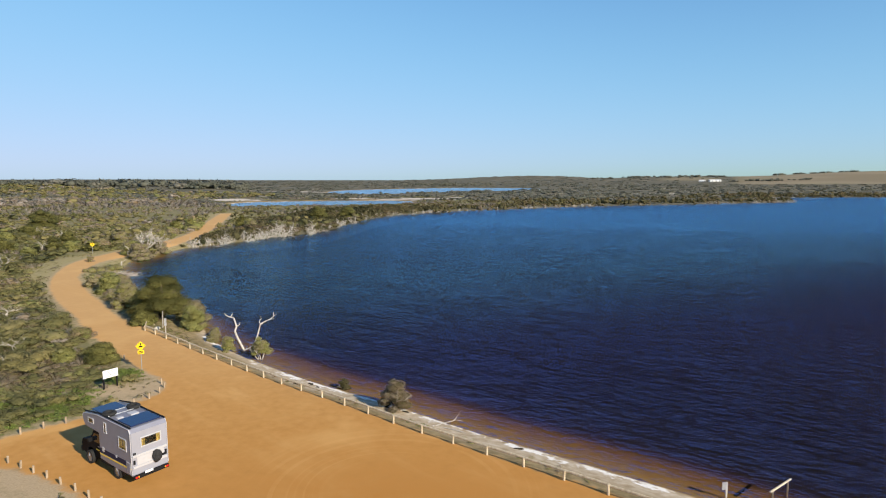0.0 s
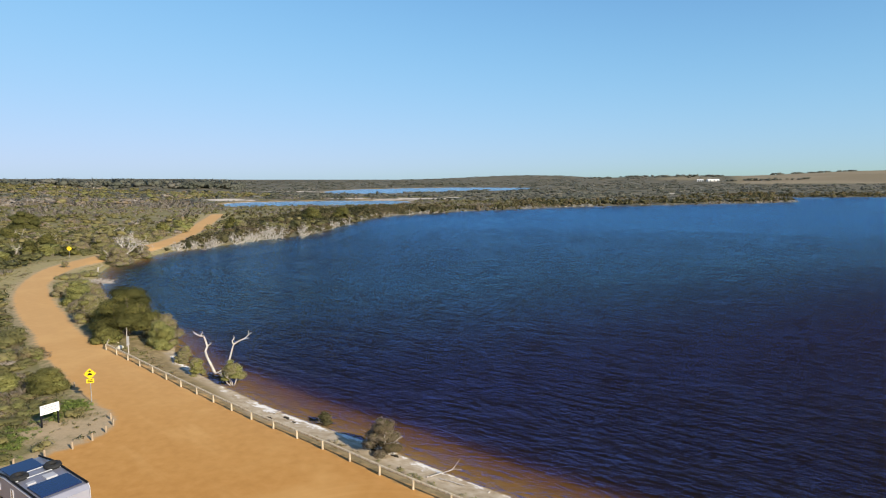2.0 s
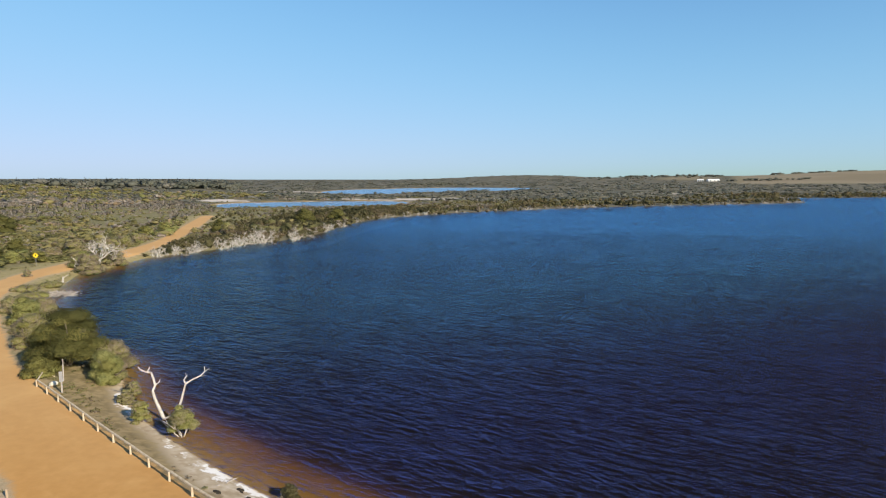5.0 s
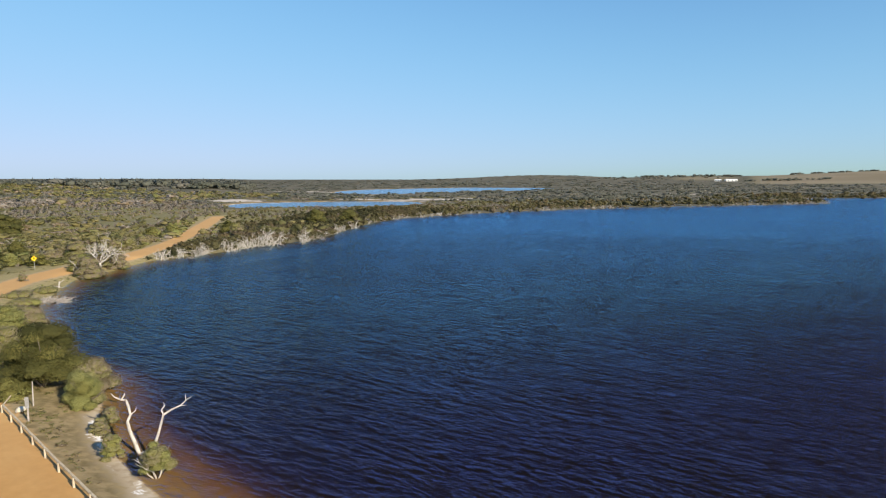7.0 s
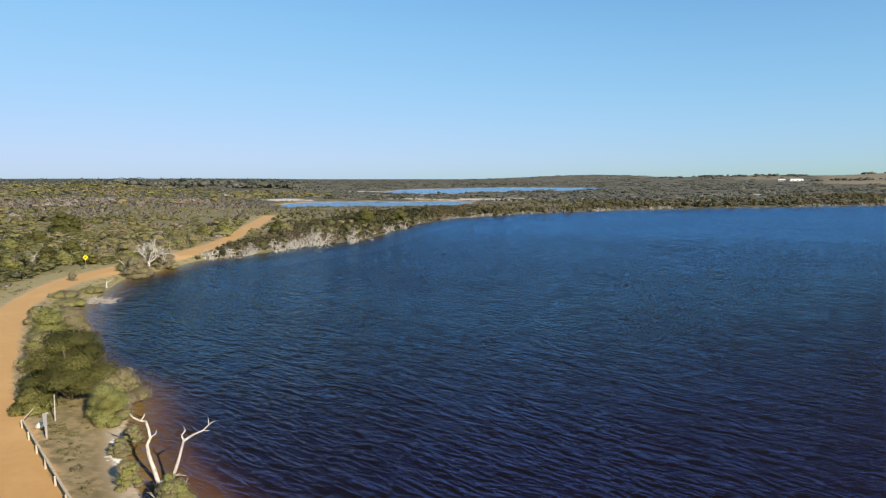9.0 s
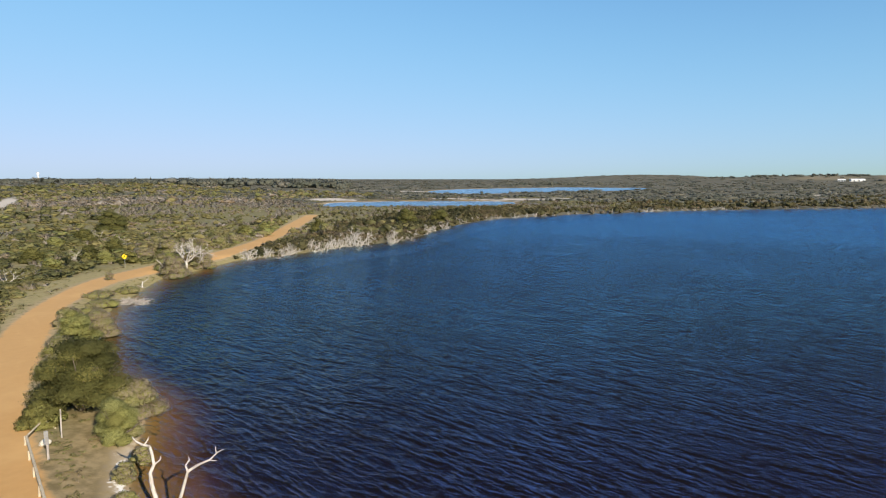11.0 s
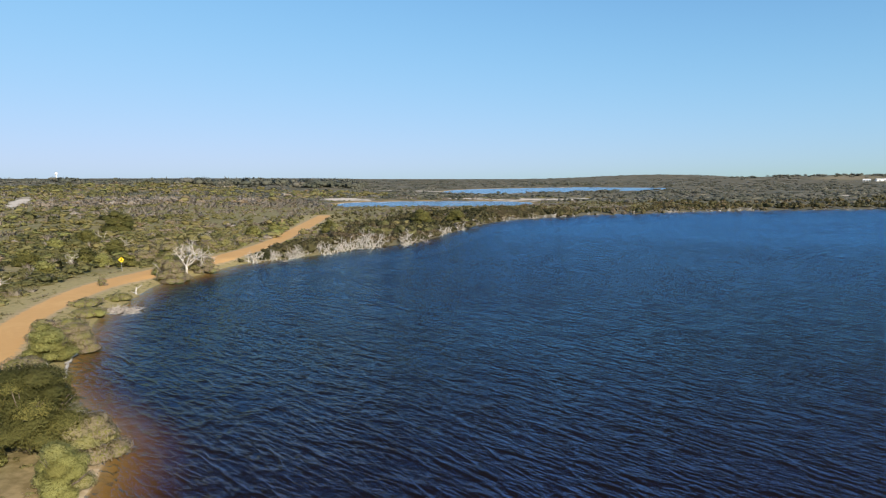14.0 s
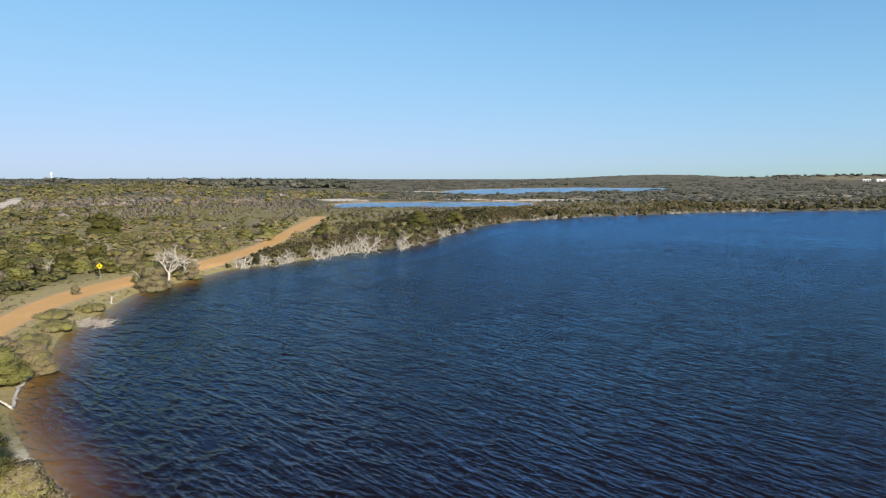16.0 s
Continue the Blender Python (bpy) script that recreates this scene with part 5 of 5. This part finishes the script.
def warning_sign(x, y, turn, centre, side, lower, label):
    sign = thing("road_sign", pose(x, y, land(x, y) - 0.02, 0, 0, turn), label, "road sign")
    part("pole", rod((0, 0.03, -0.2), (0, 0.03, centre + side * 0.6), 0.03, sides=10), STEEL, sign)
    board = part("panel", plate([(a, b + centre) for a, b in diamond(side)], -0.004, 0.0), YELLOW, sign, "yellow diamond warning panel")
    h = side / math.sqrt(2) * 0.88
    rim = bmesh.new()
    for k in range(4):
        a, b = k * math.pi / 2, (k + 1) * math.pi / 2
        rod_bm(rim, (math.cos(a) * h, -0.004, math.sin(a) * h + centre), (math.cos(b) * h, -0.004, math.sin(b) * h + centre), 0.007, sides=4)
    part("border", rim, BLACK, board)
    hump = [(-0.24, -0.12)] + [(-0.2 * math.cos(s), -0.12 + 0.2 * math.sin(s)) for s in np.linspace(0, math.pi, 9)] + [(0.24, -0.12), (0.24, -0.15), (-0.24, -0.15)]
    part("symbol", plate([(a * side / 0.75, b * side / 0.75 + centre) for a, b in hump], -0.012, -0.007), BLACK, board, "black hump symbol")
    part("symbol", plate([(a * side / 0.75, (b + 0.24) * side / 0.75 + centre) for a, b in diamond(0.16)], -0.012, -0.007), BLACK, board)
    if lower:
        z = centre - side * 0.93
        low = part("lower_panel", box((-0.27, -0.005, z - 0.17), (0.27, 0.0, z + 0.17), 0.0), YELLOW, sign, "yellow rectangular lower panel")
        for k, w in ((0.07, 0.17), (-0.06, 0.20)):
            part("printed_line", box((-w, -0.010, z + k - 0.035), (w, -0.007, z + k + 0.035)), BLACK, low)


def build_far_buildings():
    tower = thing("water_tower", pose(-739, 569, land(-739, 569)), "small white water tower far off on the skyline", "tower")
    part("column", rod((0, 0, -1), (0, 0, 8.0), 0.6, 0.55, 14), WHITE, tower)
    part("tank", rod_bm(rod((0, 0, 8.0), (0, 0, 8.8), 0.6, 1.5, 18), (0, 0, 8.8), (0, 0, 11.6), 1.5, sides=18), WHITE, tower)
    part("roof", rod((0, 0, 11.6), (0, 0, 12.1), 1.6, 0.2, 18), STEEL, tower)
    for x, y, turn, length in ((486, 1978, 8, 34), (452, 1990, -12, 18)):
        shed = thing("farm_shed", pose(x, y, land(x, y), 0, 0, turn), "white farm shed far off below the paddocks", "shed", "farm sheds")
        part("wall", box((-length / 2, -6, -1), (length / 2, 6, 4.2)), WHITE, shed)
        part("roof", plate([(-6.6, 4.1), (0, 6.4), (6.6, 4.1), (6.6, 4.3), (0, 6.65), (-6.6, 4.3)], -length / 2 - 0.5, length / 2 + 0.5), WHITE, shed, "pale sheet-metal roof").rotation_euler = (0, 0, math.pi / 2)
        for k in (-0.3, 0.05, 0.35):
            part("door", box((length * k - 1.6, -6.12, -0.5), (length * k + 1.6, -6.003, 3.2)), INK, shed)


build_far_buildings()


def build_beach_litter():
    """Weed heaps and driftwood along the waterline."""
    r = np.random.default_rng(23)
    line = SHORE_NEAR[(SHORE_NEAR[:, 0] > -24) & (SHORE_NEAR[:, 0] < 16)]
    weed = plain("drift_weed", (0.035, 0.028, 0.018), 0.9, vary=0.4, scale=9, relief=0.03)
    for k in range(16):
        x, y = line[int(r.integers(len(line)))] + r.normal(0, 0.5, 2) + (-0.45, -0.75)
        z = land(x, y)
        if k % 3:
            bm = bmesh.new()
            bmesh.ops.create_icosphere(bm, subdivisions=3, radius=1)
            wide, seed = r.uniform(0.08, 0.2), r.uniform(0, 50)
            for v in bm.verts:
                lump = 1 + 0.5 * noise.noise(v.co * 1.7 + Vector((seed, 0, 0))) + 0.25 * noise.noise(v.co * 5 + Vector((0, seed, 0)))
                v.co = Vector((v.co.x * wide * 1.7, v.co.y * wide * 0.7, v.co.z * 0.07)) * lump
            ob = part("weed_heap", bm, weed)
            ob.matrix_world = pose(x, y, z + 0.02, 0, 0, -28 + r.normal(0, 15))
            tagged(ob, "low dark heap of drifted weed on the sand", "weed", "weed along the waterline")
        else:
            lines = limbs(r, (0, 0, 0.04), (r.normal(0, 1), r.normal(0, 1), 0.02), r.uniform(0.7, 1.6), 0.05, 1, 2, 0.12, 0.6)
            dead_tree("driftwood", pose(x, y, z), lines, "grey driftwood branch lying on the sand", GREYWOOD, "branch", 6, "driftwood along the waterline")


build_beach_litter()


def build_signs():
    warning_sign(-35.75, 41.0, 30, 2.36, 0.62, True, "yellow diamond hump sign with lower panel on steel pole")
    warning_sign(-104.4, 116.4, 35, 2.2, 0.75, False, "yellow diamond warning sign on a pole at the bend")
    board = thing("information_board", pose(-35.3, 36.5, land(-35.3, 36.5), 0, 0, 68), "white printed information board on two dark posts", "sign")
    for x in (-0.56, 0.56):
        part("post", box((x - 0.05, 0.02, -0.2), (x + 0.05, 0.12, 1.62), 0.01), BLACK, board, "dark timber post")
    panel = part("panel", box((-0.64, -0.02, 0.92), (0.64, 0.02, 1.6), 0.008), WHITE, board, "white board")
    for k in range(5):
        w = 0.5 - 0.08 * (k % 3)
        part("printed_line", box((-w, -0.028, 1.47 - 0.115 * k), (w * (1 if k % 2 else 0.7), -0.023, 1.51 - 0.115 * k)), INK, panel)
    mark = thing("marker_post", pose(-41.9, 53.4, land(-41.9, 53.4), 0, 0, 25), "grey post with a narrow board beside the fence", "post")
    part("post", box((-0.05, -0.05, -0.2), (0.05, 0.05, 1.85), 0.01), GREYWOOD, mark)
    part("panel", box((-0.13, -0.08, 1.0), (0.13, -0.055, 1.85), 0.005), STEEL, mark, "narrow pale grey board")
    bare = part("marker_post", rod((0, 0, -0.2), (0, 0, 2.0), 0.05, 0.045, 8), GREYWOOD)
    bare.matrix_world = pose(-44.1, 56.0, land(-44.1, 56.0), 0, 2, 0)
    tagged(bare, "slim bare grey post beside a tree", "post")
    # pale limestone block at the fence's end
    bm = bmesh.new()
    bmesh.ops.create_icosphere(bm, subdivisions=3, radius=0.36)
    for v in bm.verts:
        v.co *= 1 + 0.35 * noise.noise(v.co * 2.2 + Vector((3, 1, 4))) + 0.1 * noise.noise(v.co * 7)
        v.co.z *= 0.75
    stone = part("boulder", bm, plain("limestone", (0.66, 0.60, 0.48), 0.9, vary=0.2, scale=4, relief=0.05))
    stone.matrix_world = pose(-43.9, 54.7, land(-43.9, 54.7) + 0.18, 0, 0, 40)
    tagged(stone, "pale rough limestone boulder beside the fence", "boulder")
    # at the water's edge further along
    post = thing("depth_post", pose(11.3, 28.8, WATER - 0.1, 0, 0, 10), "grey post with a small plate at the water's edge", "post")
    part("post", box((-0.05, -0.05, -0.3), (0.05, 0.05, 1.0), 0.01), GREYWOOD, post)
    part("panel", box((-0.28, -0.08, 0.55), (0.0, -0.055, 1.0), 0.004), STEEL, post)
    rail = thing("landing_rail", pose(14.4, 29.4, WATER), "timber handrail leading into the water", "rail")
    part("rail", rod((-0.9, -1.1, 0.75), (0.9, 1.0, 0.62), 0.06, 0.055, 8), PINE, rail)
    for x, y in ((-0.7, -0.85), (0.65, 0.7)):
        part("post", rod((x, y, -0.5), (x, y, 0.66), 0.06, 0.055, 8), BARK, rail)


build_signs()


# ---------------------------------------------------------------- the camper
# silver darkened: the shade on the camper's sides is put into it
SHADED_SILVER = plain("shaded_silver", (0.215, 0.22, 0.27), 0.38, 0.2, 0.05, 2.0)
# the same silver in a paler tone, for the sun on the rear
REAR = plain("sunlit_silver", (0.29, 0.30, 0.35), 0.4, 0.1, 0.05, 2.0)
PALE = plain("white_plastic", (0.42, 0.42, 0.44), 0.4, vary=0.04)
NAVY = plain("navy_stripe", (0.02, 0.022, 0.05), 0.5, vary=0.1, gloss=0.1)
STRIPE = plain("yellow_stripe", (0.80, 0.60, 0.06), 0.4, vary=0.06)
CABPAINT = plain("black_cab_paint", (0.008, 0.008, 0.010), 0.6, vary=0.2, gloss=0.05)
RUBBER = plain("rubber", (0.02, 0.02, 0.02), 0.85, vary=0.3, scale=20)
RIM = plain("alloy_rim", (0.45, 0.45, 0.46), 0.3, 0.9, 0.1)
SOLAR = plain("solar_cells", (0.012, 0.025, 0.085), 0.12, 0.0, 0.15, 10)
CURTAIN = plain("yellow_curtain", (0.62, 0.40, 0.10), 0.8, vary=0.2, scale=9)
RED = plain("red_lens", (0.45, 0.02, 0.015), 0.2, vary=0.1)
AMBER = plain("amber_lens", (0.7, 0.25, 0.02), 0.2, vary=0.1)
PLATE = plain("plate_white", (0.82, 0.82, 0.78), 0.4, vary=0.03)


def glass_material():
    m, t, p = material("window_glass")
    p.inputs["Base Color"].default_value = (0.85, 0.9, 0.9, 1)
    p.inputs["Roughness"].default_value = 0.02
    p.inputs["Transmission Weight"].default_value = 1.0
    p.inputs["IOR"].default_value = 1.45
    return m


GLASS = glass_material()
# opaque near-black surface, standing for the unlit inside of the cab
DARK_CAB_GLASS = plain("dark_cab_glass", (0.010, 0.012, 0.015), 0.08, vary=0.1, gloss=0.5)


def prism(points, half, bevel=0.0):
    """A body with the side outline in x and z, and half its width to both sides."""
    bm = plate(points, -half, half)
    if bevel:
        bmesh.ops.bevel(bm, geom=list(bm.edges), offset=bevel, segments=2, affect="EDGES", profile=0.6)
    return bm


def wheel(x, side, van, rad=0.40):
    y = side * 0.90
    w = part("wheel", bmesh.new(), None, van)
    w.location = (x, y, rad)
    bm = bmesh.new()
    ring = [(rad - 0.13, -0.13), (rad - 0.02, -0.14), (rad, -0.11), (rad, 0.11), (rad - 0.02, 0.14), (rad - 0.13, 0.13)]
    n = 28
    grid = [[bm.verts.new((math.cos(k * 6.28319 / n) * q, s, math.sin(k * 6.28319 / n) * q)) for q, s in ring] for k in range(n)]
    for k in range(n):
        for j in range(len(ring)):
            bm.faces.new((grid[k][j], grid[k][(j + 1) % len(ring)], grid[(k + 1) % n][(j + 1) % len(ring)], grid[(k + 1) % n][j]))
    bmesh.ops.recalc_face_normals(bm, faces=bm.faces)
    part("tyre", bm, RUBBER, w)
    bm = rod((0, -0.1, 0), (0, 0.1, 0), rad - 0.12, sides=24)
    for k in range(5):
        a = k * 1.2566
        rod_bm(bm, (0.05 * math.cos(a), side * 0.105, 0.05 * math.sin(a)), (0.24 * math.cos(a), side * 0.105, 0.24 * math.sin(a)), 0.035, 0.02, 6)
    part("rim", bm, RIM, w)


def window_on(van, name, axis, at, lo, hi, frame=0.05, curtains=(), frame_mat=None):
    """A framed window on a side (axis y) or on the rear (axis x), from lo to hi along and up."""
    (a0, z0), (a1, z1) = lo, hi
    out = 1 if at > 0 else -1

    def block(p, q, d0, d1):
        return box((p[0], min(d0, d1), p[1]), (q[0], max(d0, d1), q[1])) if axis == "y" else box((min(d0, d1), p[0], p[1]), (max(d0, d1), q[0], q[1]))

    bm = bmesh.new()
    for p, q in (((a0, z0), (a1, z0 + frame)), ((a0, z1 - frame), (a1, z1)), ((a0, z0 + frame), (a0 + frame, z1 - frame)), ((a1 - frame, z0 + frame), (a1, z1 - frame))):
        d0, d1 = at - out * 0.01, at + out * 0.03
        if axis == "y":
            box_bm(bm, (p[0], min(d0, d1), p[1]), (q[0], max(d0, d1), q[1]))
        else:
            box_bm(bm, (min(d0, d1), p[0], p[1]), (max(d0, d1), q[0], q[1]))
    win = part(name, bm, frame_mat or PALE, van)
    part("pane", block((a0 + frame, z0 + frame), (a1 - frame, z1 - frame), at + out * 0.012, at + out * 0.018), GLASS, win)
    for c0, c1 in curtains:
        part("curtain", block((c0, z0 + frame), (c1, z1 - frame), at + out * 0.002, at + out * 0.008), CURTAIN, win, "yellow curtain")
    # black sheet behind the pane, standing for the unlit room inside
    part("dark_backing", block((a0 + frame, z0 + frame), (a1 - frame, z1 - frame), at - out * 0.004, at + out * 0.0015), BLACK, win)
    return win


def build_camper():
    van = thing("camper_truck", pose(-21.75, 22.95, 0.02, 0, 0, 155) @ Matrix.Scale(1.04, 4), "silver cab-over camper on a black pickup parked on gravel", "camper")
    W2 = 1.04
    body = part("camper_body", prism([(0, 0.62), (0.0, 3.05), (0.14, 3.27), (3.6, 3.33), (3.95, 3.27), (5.25, 3.10), (5.42, 2.93), (5.40, 2.60), (5.15, 2.32), (3.55, 2.25), (3.55, 0.72), (2.0, 0.62)], W2, 0.035), SHADED_SILVER, van, "silver panelled living box")
    part("skirt", prism([(0.62, 0.50), (0.62, 0.80), (1.35, 0.95), (2.1, 0.95), (2.3, 0.80), (3.55, 0.80), (3.55, 0.50), (2.28, 0.48), (2.1, 0.80), (1.34, 0.80), (1.2, 0.5)], W2 - 0.03), BLACK, body)
    for side in (1, -1):
        y0, y1 = sorted((side * (W2 + 0.002), side * (W2 + 0.010)))
        part("side_band", box((0.62, y0, 1.10), (3.54, y1, 1.38)), NAVY, body, "navy side band")
        part("side_stripe", box((0.05, y0, 0.98), (3.54, y1, 1.055)), STRIPE, body, "yellow side stripe")
        bm = bmesh.new()
        for a, b in (((0.02, 0.7), (0.02, 3.03)), ((0.02, 3.03), (0.15, 3.25)), ((0.15, 3.25), (3.6, 3.31)), ((3.6, 3.31), (5.25, 3.08)), ((5.25, 3.08), (5.41, 2.9))):
            rod_bm(bm, (a[0], side * (W2 + 0.005), a[1]), (b[0], side * (W2 + 0.005), b[1]), 0.022, sides=6)
        part("edge_trim", bm, PALE, body, "white edge trim")
        part("hatch", box((0.14, y0, 0.72), (0.52, y1 + 0.01, 1.36), 0.0), PALE, body)
        part("hatch", box((0.19, y0, 0.77), (0.47, y1 + 0.016, 1.31), 0.0), SHADED_SILVER, body)
        part("roof_rail", rod_bm(rod((0.05, side * 0.98, 3.34), (3.55, side * 0.98, 3.42), 0.045), (3.55, side * 0.98, 3.42), (5.1, side * 0.98, 3.22), 0.045), BLACK, van)
    window_on(van, "side_window", "y", W2, (0.45, 1.92), (1.30, 2.62), 0.06, ((0.52, 0.80), (0.90, 1.23)))
    window_on(van, "side_window", "y", W2, (2.62, 2.40), (2.92, 3.05), 0.05)
    window_on(van, "side_window", "y", W2, (4.10, 2.62), (4.75, 2.96), 0.05)
    window_on(van, "side_window", "y", -W2, (0.6, 1.92), (1.5, 2.62), 0.06, ((0.68, 0.9),))
    window_on(van, "rear_window", "x", -0.014, (-0.66, 2.12), (0.52, 2.68), 0.06, ((-0.6, -0.38), (0.26, 0.46)))
    part("vent", box((3.0, W2 + 0.002, 1.25), (3.22, W2 + 0.03, 1.5), 0.008), PALE, body)
    part("vent", box((1.55, W2 + 0.002, 1.28), (1.7, W2 + 0.03, 1.42), 0.008), PALE, body)
    # rear
    part("rear_wall", box((-0.012, -1.0, 0.68), (0.0005, 1.0, 3.04), 0.004), REAR, body, "silver rear wall in the paler sunlit tone")
    part("rear_ledge", box((-0.06, -0.98, 1.66), (0.0, 0.98, 1.78), 0.015), PALE, body)
    part("rear_ledge", box((-0.05, -0.98, 1.02), (0.0, 0.98, 1.14), 0.015), PALE, body)
    part("rear_panel", box((-0.03, -0.8, 1.16), (-0.013, 0.75, 1.64), 0.004), PALE, body)
    bm = bmesh.new()
    bmesh.ops.create_icosphere(bm, subdivisions=3, radius=0.3, matrix=Matrix.Translation((-0.17, -0.32, 1.38)) @ Matrix.Diagonal((0.55, 0.85, 1.25, 1)))
    for v in bm.verts:
        v.co += v.normal * 0.07 * noise.noise(v.co * 6)
    part("covered_load", bm, RUBBER, van, "black lumpy covered load on the rear")
    part("load_bracket", box((-0.12, -0.9, 1.24), (-0.02, -0.35, 1.34), 0.01), BLACK, van)
    bumper = part("rear_bumper", box((-0.14, -0.99, 0.44), (0.02, 0.99, 0.64), 0.025), BLACK, van, "dark steel bumper")
    for side in (1, -1):
        part("tail_light", box((-0.16, side * 0.88 - 0.07, 0.49), (-0.135, side * 0.88 + 0.07, 0.60), 0.006), RED, bumper)
        part("indicator", box((-0.16, side * 0.76 - 0.03, 0.50), (-0.135, side * 0.76 + 0.03, 0.59), 0.004), AMBER, bumper)
        part("marker_light", box((-0.03, side * 0.9 - 0.06, 1.25), (-0.002, side * 0.9 + 0.06, 1.5), 0.006), BLACK, body)
    part("number_plate", box((-0.165, -0.05, 0.62), (-0.15, 0.42, 0.75), 0.003), PLATE, bumper)
    part("mirror_camera", box((-0.08, 0.82, 1.82), (-0.005, 0.96, 1.92), 0.01), BLACK, body)
    # roof
    part("solar_panel", box((0.30, -0.86, 3.30), (1.75, 0.80, 3.36), 0.006), SOLAR, van, "dark blue solar panel")
    part("solar_panel", box((3.45, -0.55, 3.33), (4.75, 0.82, 3.37), 0.006), SOLAR, van, "blue solar panel over the cab").rotation_euler = (0, 0.0, 0)
    part("skylight", box((1.85, -0.5, 3.29), (2.35, -0.02, 3.40), 0.03), PALE, van, "white skylight")
    part("skylight", box((1.95, 0.35, 3.29), (2.2, 0.7, 3.37), 0.02), PALE, van)
    part("roof_bar", rod((2.62, -0.98, 3.39), (2.62, 0.98, 3.39), 0.03), STEEL, van)
    part("roof_bar", rod((3.22, -0.98, 3.41), (3.22, 0.98, 3.41), 0.03), STEEL, van)
    for y in (0.66, -0.74):
        bm = bmesh.new()
        n = 26
        ring = [[bm.verts.new((2.95 + math.cos(k * 6.2832 / n) * (0.30 + 0.13 * math.cos(j * 0.7854)), y + math.sin(k * 6.2832 / n) * (0.26 + 0.12 * math.cos(j * 0.7854)), 3.44 + 0.11 * math.sin(j * 0.7854))) for j in range(8)] for k in range(n)]
        for k in range(n):
            for j in range(8):
                bm.faces.new((ring[k][j], ring[(k + 1) % n][j], ring[(k + 1) % n][(j + 1) % 8], ring[k][(j + 1) % 8]))
        bmesh.ops.recalc_face_normals(bm, faces=bm.faces)
        part("roof_tyre", bm, RUBBER, van, "black tyre strapped flat on the roof")
    # cab
    cab = part("cab", prism([(3.62, 0.48), (3.62, 2.18), (4.55, 2.14), (5.05, 1.42), (5.95, 1.28), (6.12, 1.05), (6.12, 0.52), (5.55, 0.44), (5.35, 0.85), (4.9, 0.95), (4.45, 0.85), (4.3, 0.44)], 0.90, 0.04), CABPAINT, van, "glossy black pickup cab")
    for side in (1, -1):
        y0, y1 = sorted((side * 0.902, side * 0.912))
        part("cab_window", plate([(3.72, 1.45), (3.72, 2.02), (4.45, 1.98), (4.85, 1.45)], y0, y1), DARK_CAB_GLASS, cab)
        part("side_stripe", box((3.66, y0, 0.98), (4.28, y1 + 0.004, 1.05)), STRIPE, cab)
        part("mirror", box((4.62, min(side * 0.93, side * 1.16), 1.42), (4.78, max(side * 0.93, side * 1.16), 1.66), 0.03), BLACK, cab)
        part("headlight", box((6.08, side * 0.68 - 0.16, 0.92), (6.14, side * 0.68 + 0.16, 1.1), 0.02), PALE, cab)
        part("door_handle", box((3.85, y0, 1.22), (4.05, y1 + 0.02, 1.26), 0.004), STEEL, cab)
    part("windscreen", box((-0.5, -0.74, -0.008), (0.36, 0.74, 0.008)), DARK_CAB_GLASS, cab).matrix_local = pose(4.80, 0, 1.83, 0, 55, 0)
    part("front_bumper", box((6.05, -0.9, 0.42), (6.24, 0.9, 0.72), 0.03), BLACK, cab)
    for x in (1.72, 4.92):
        for side in (1, -1):
            wheel(x, side, van)
    part("chassis", box((0.2, -0.45, 0.42), (6.0, 0.45, 0.62), 0.02), BLACK, van)


build_camper()
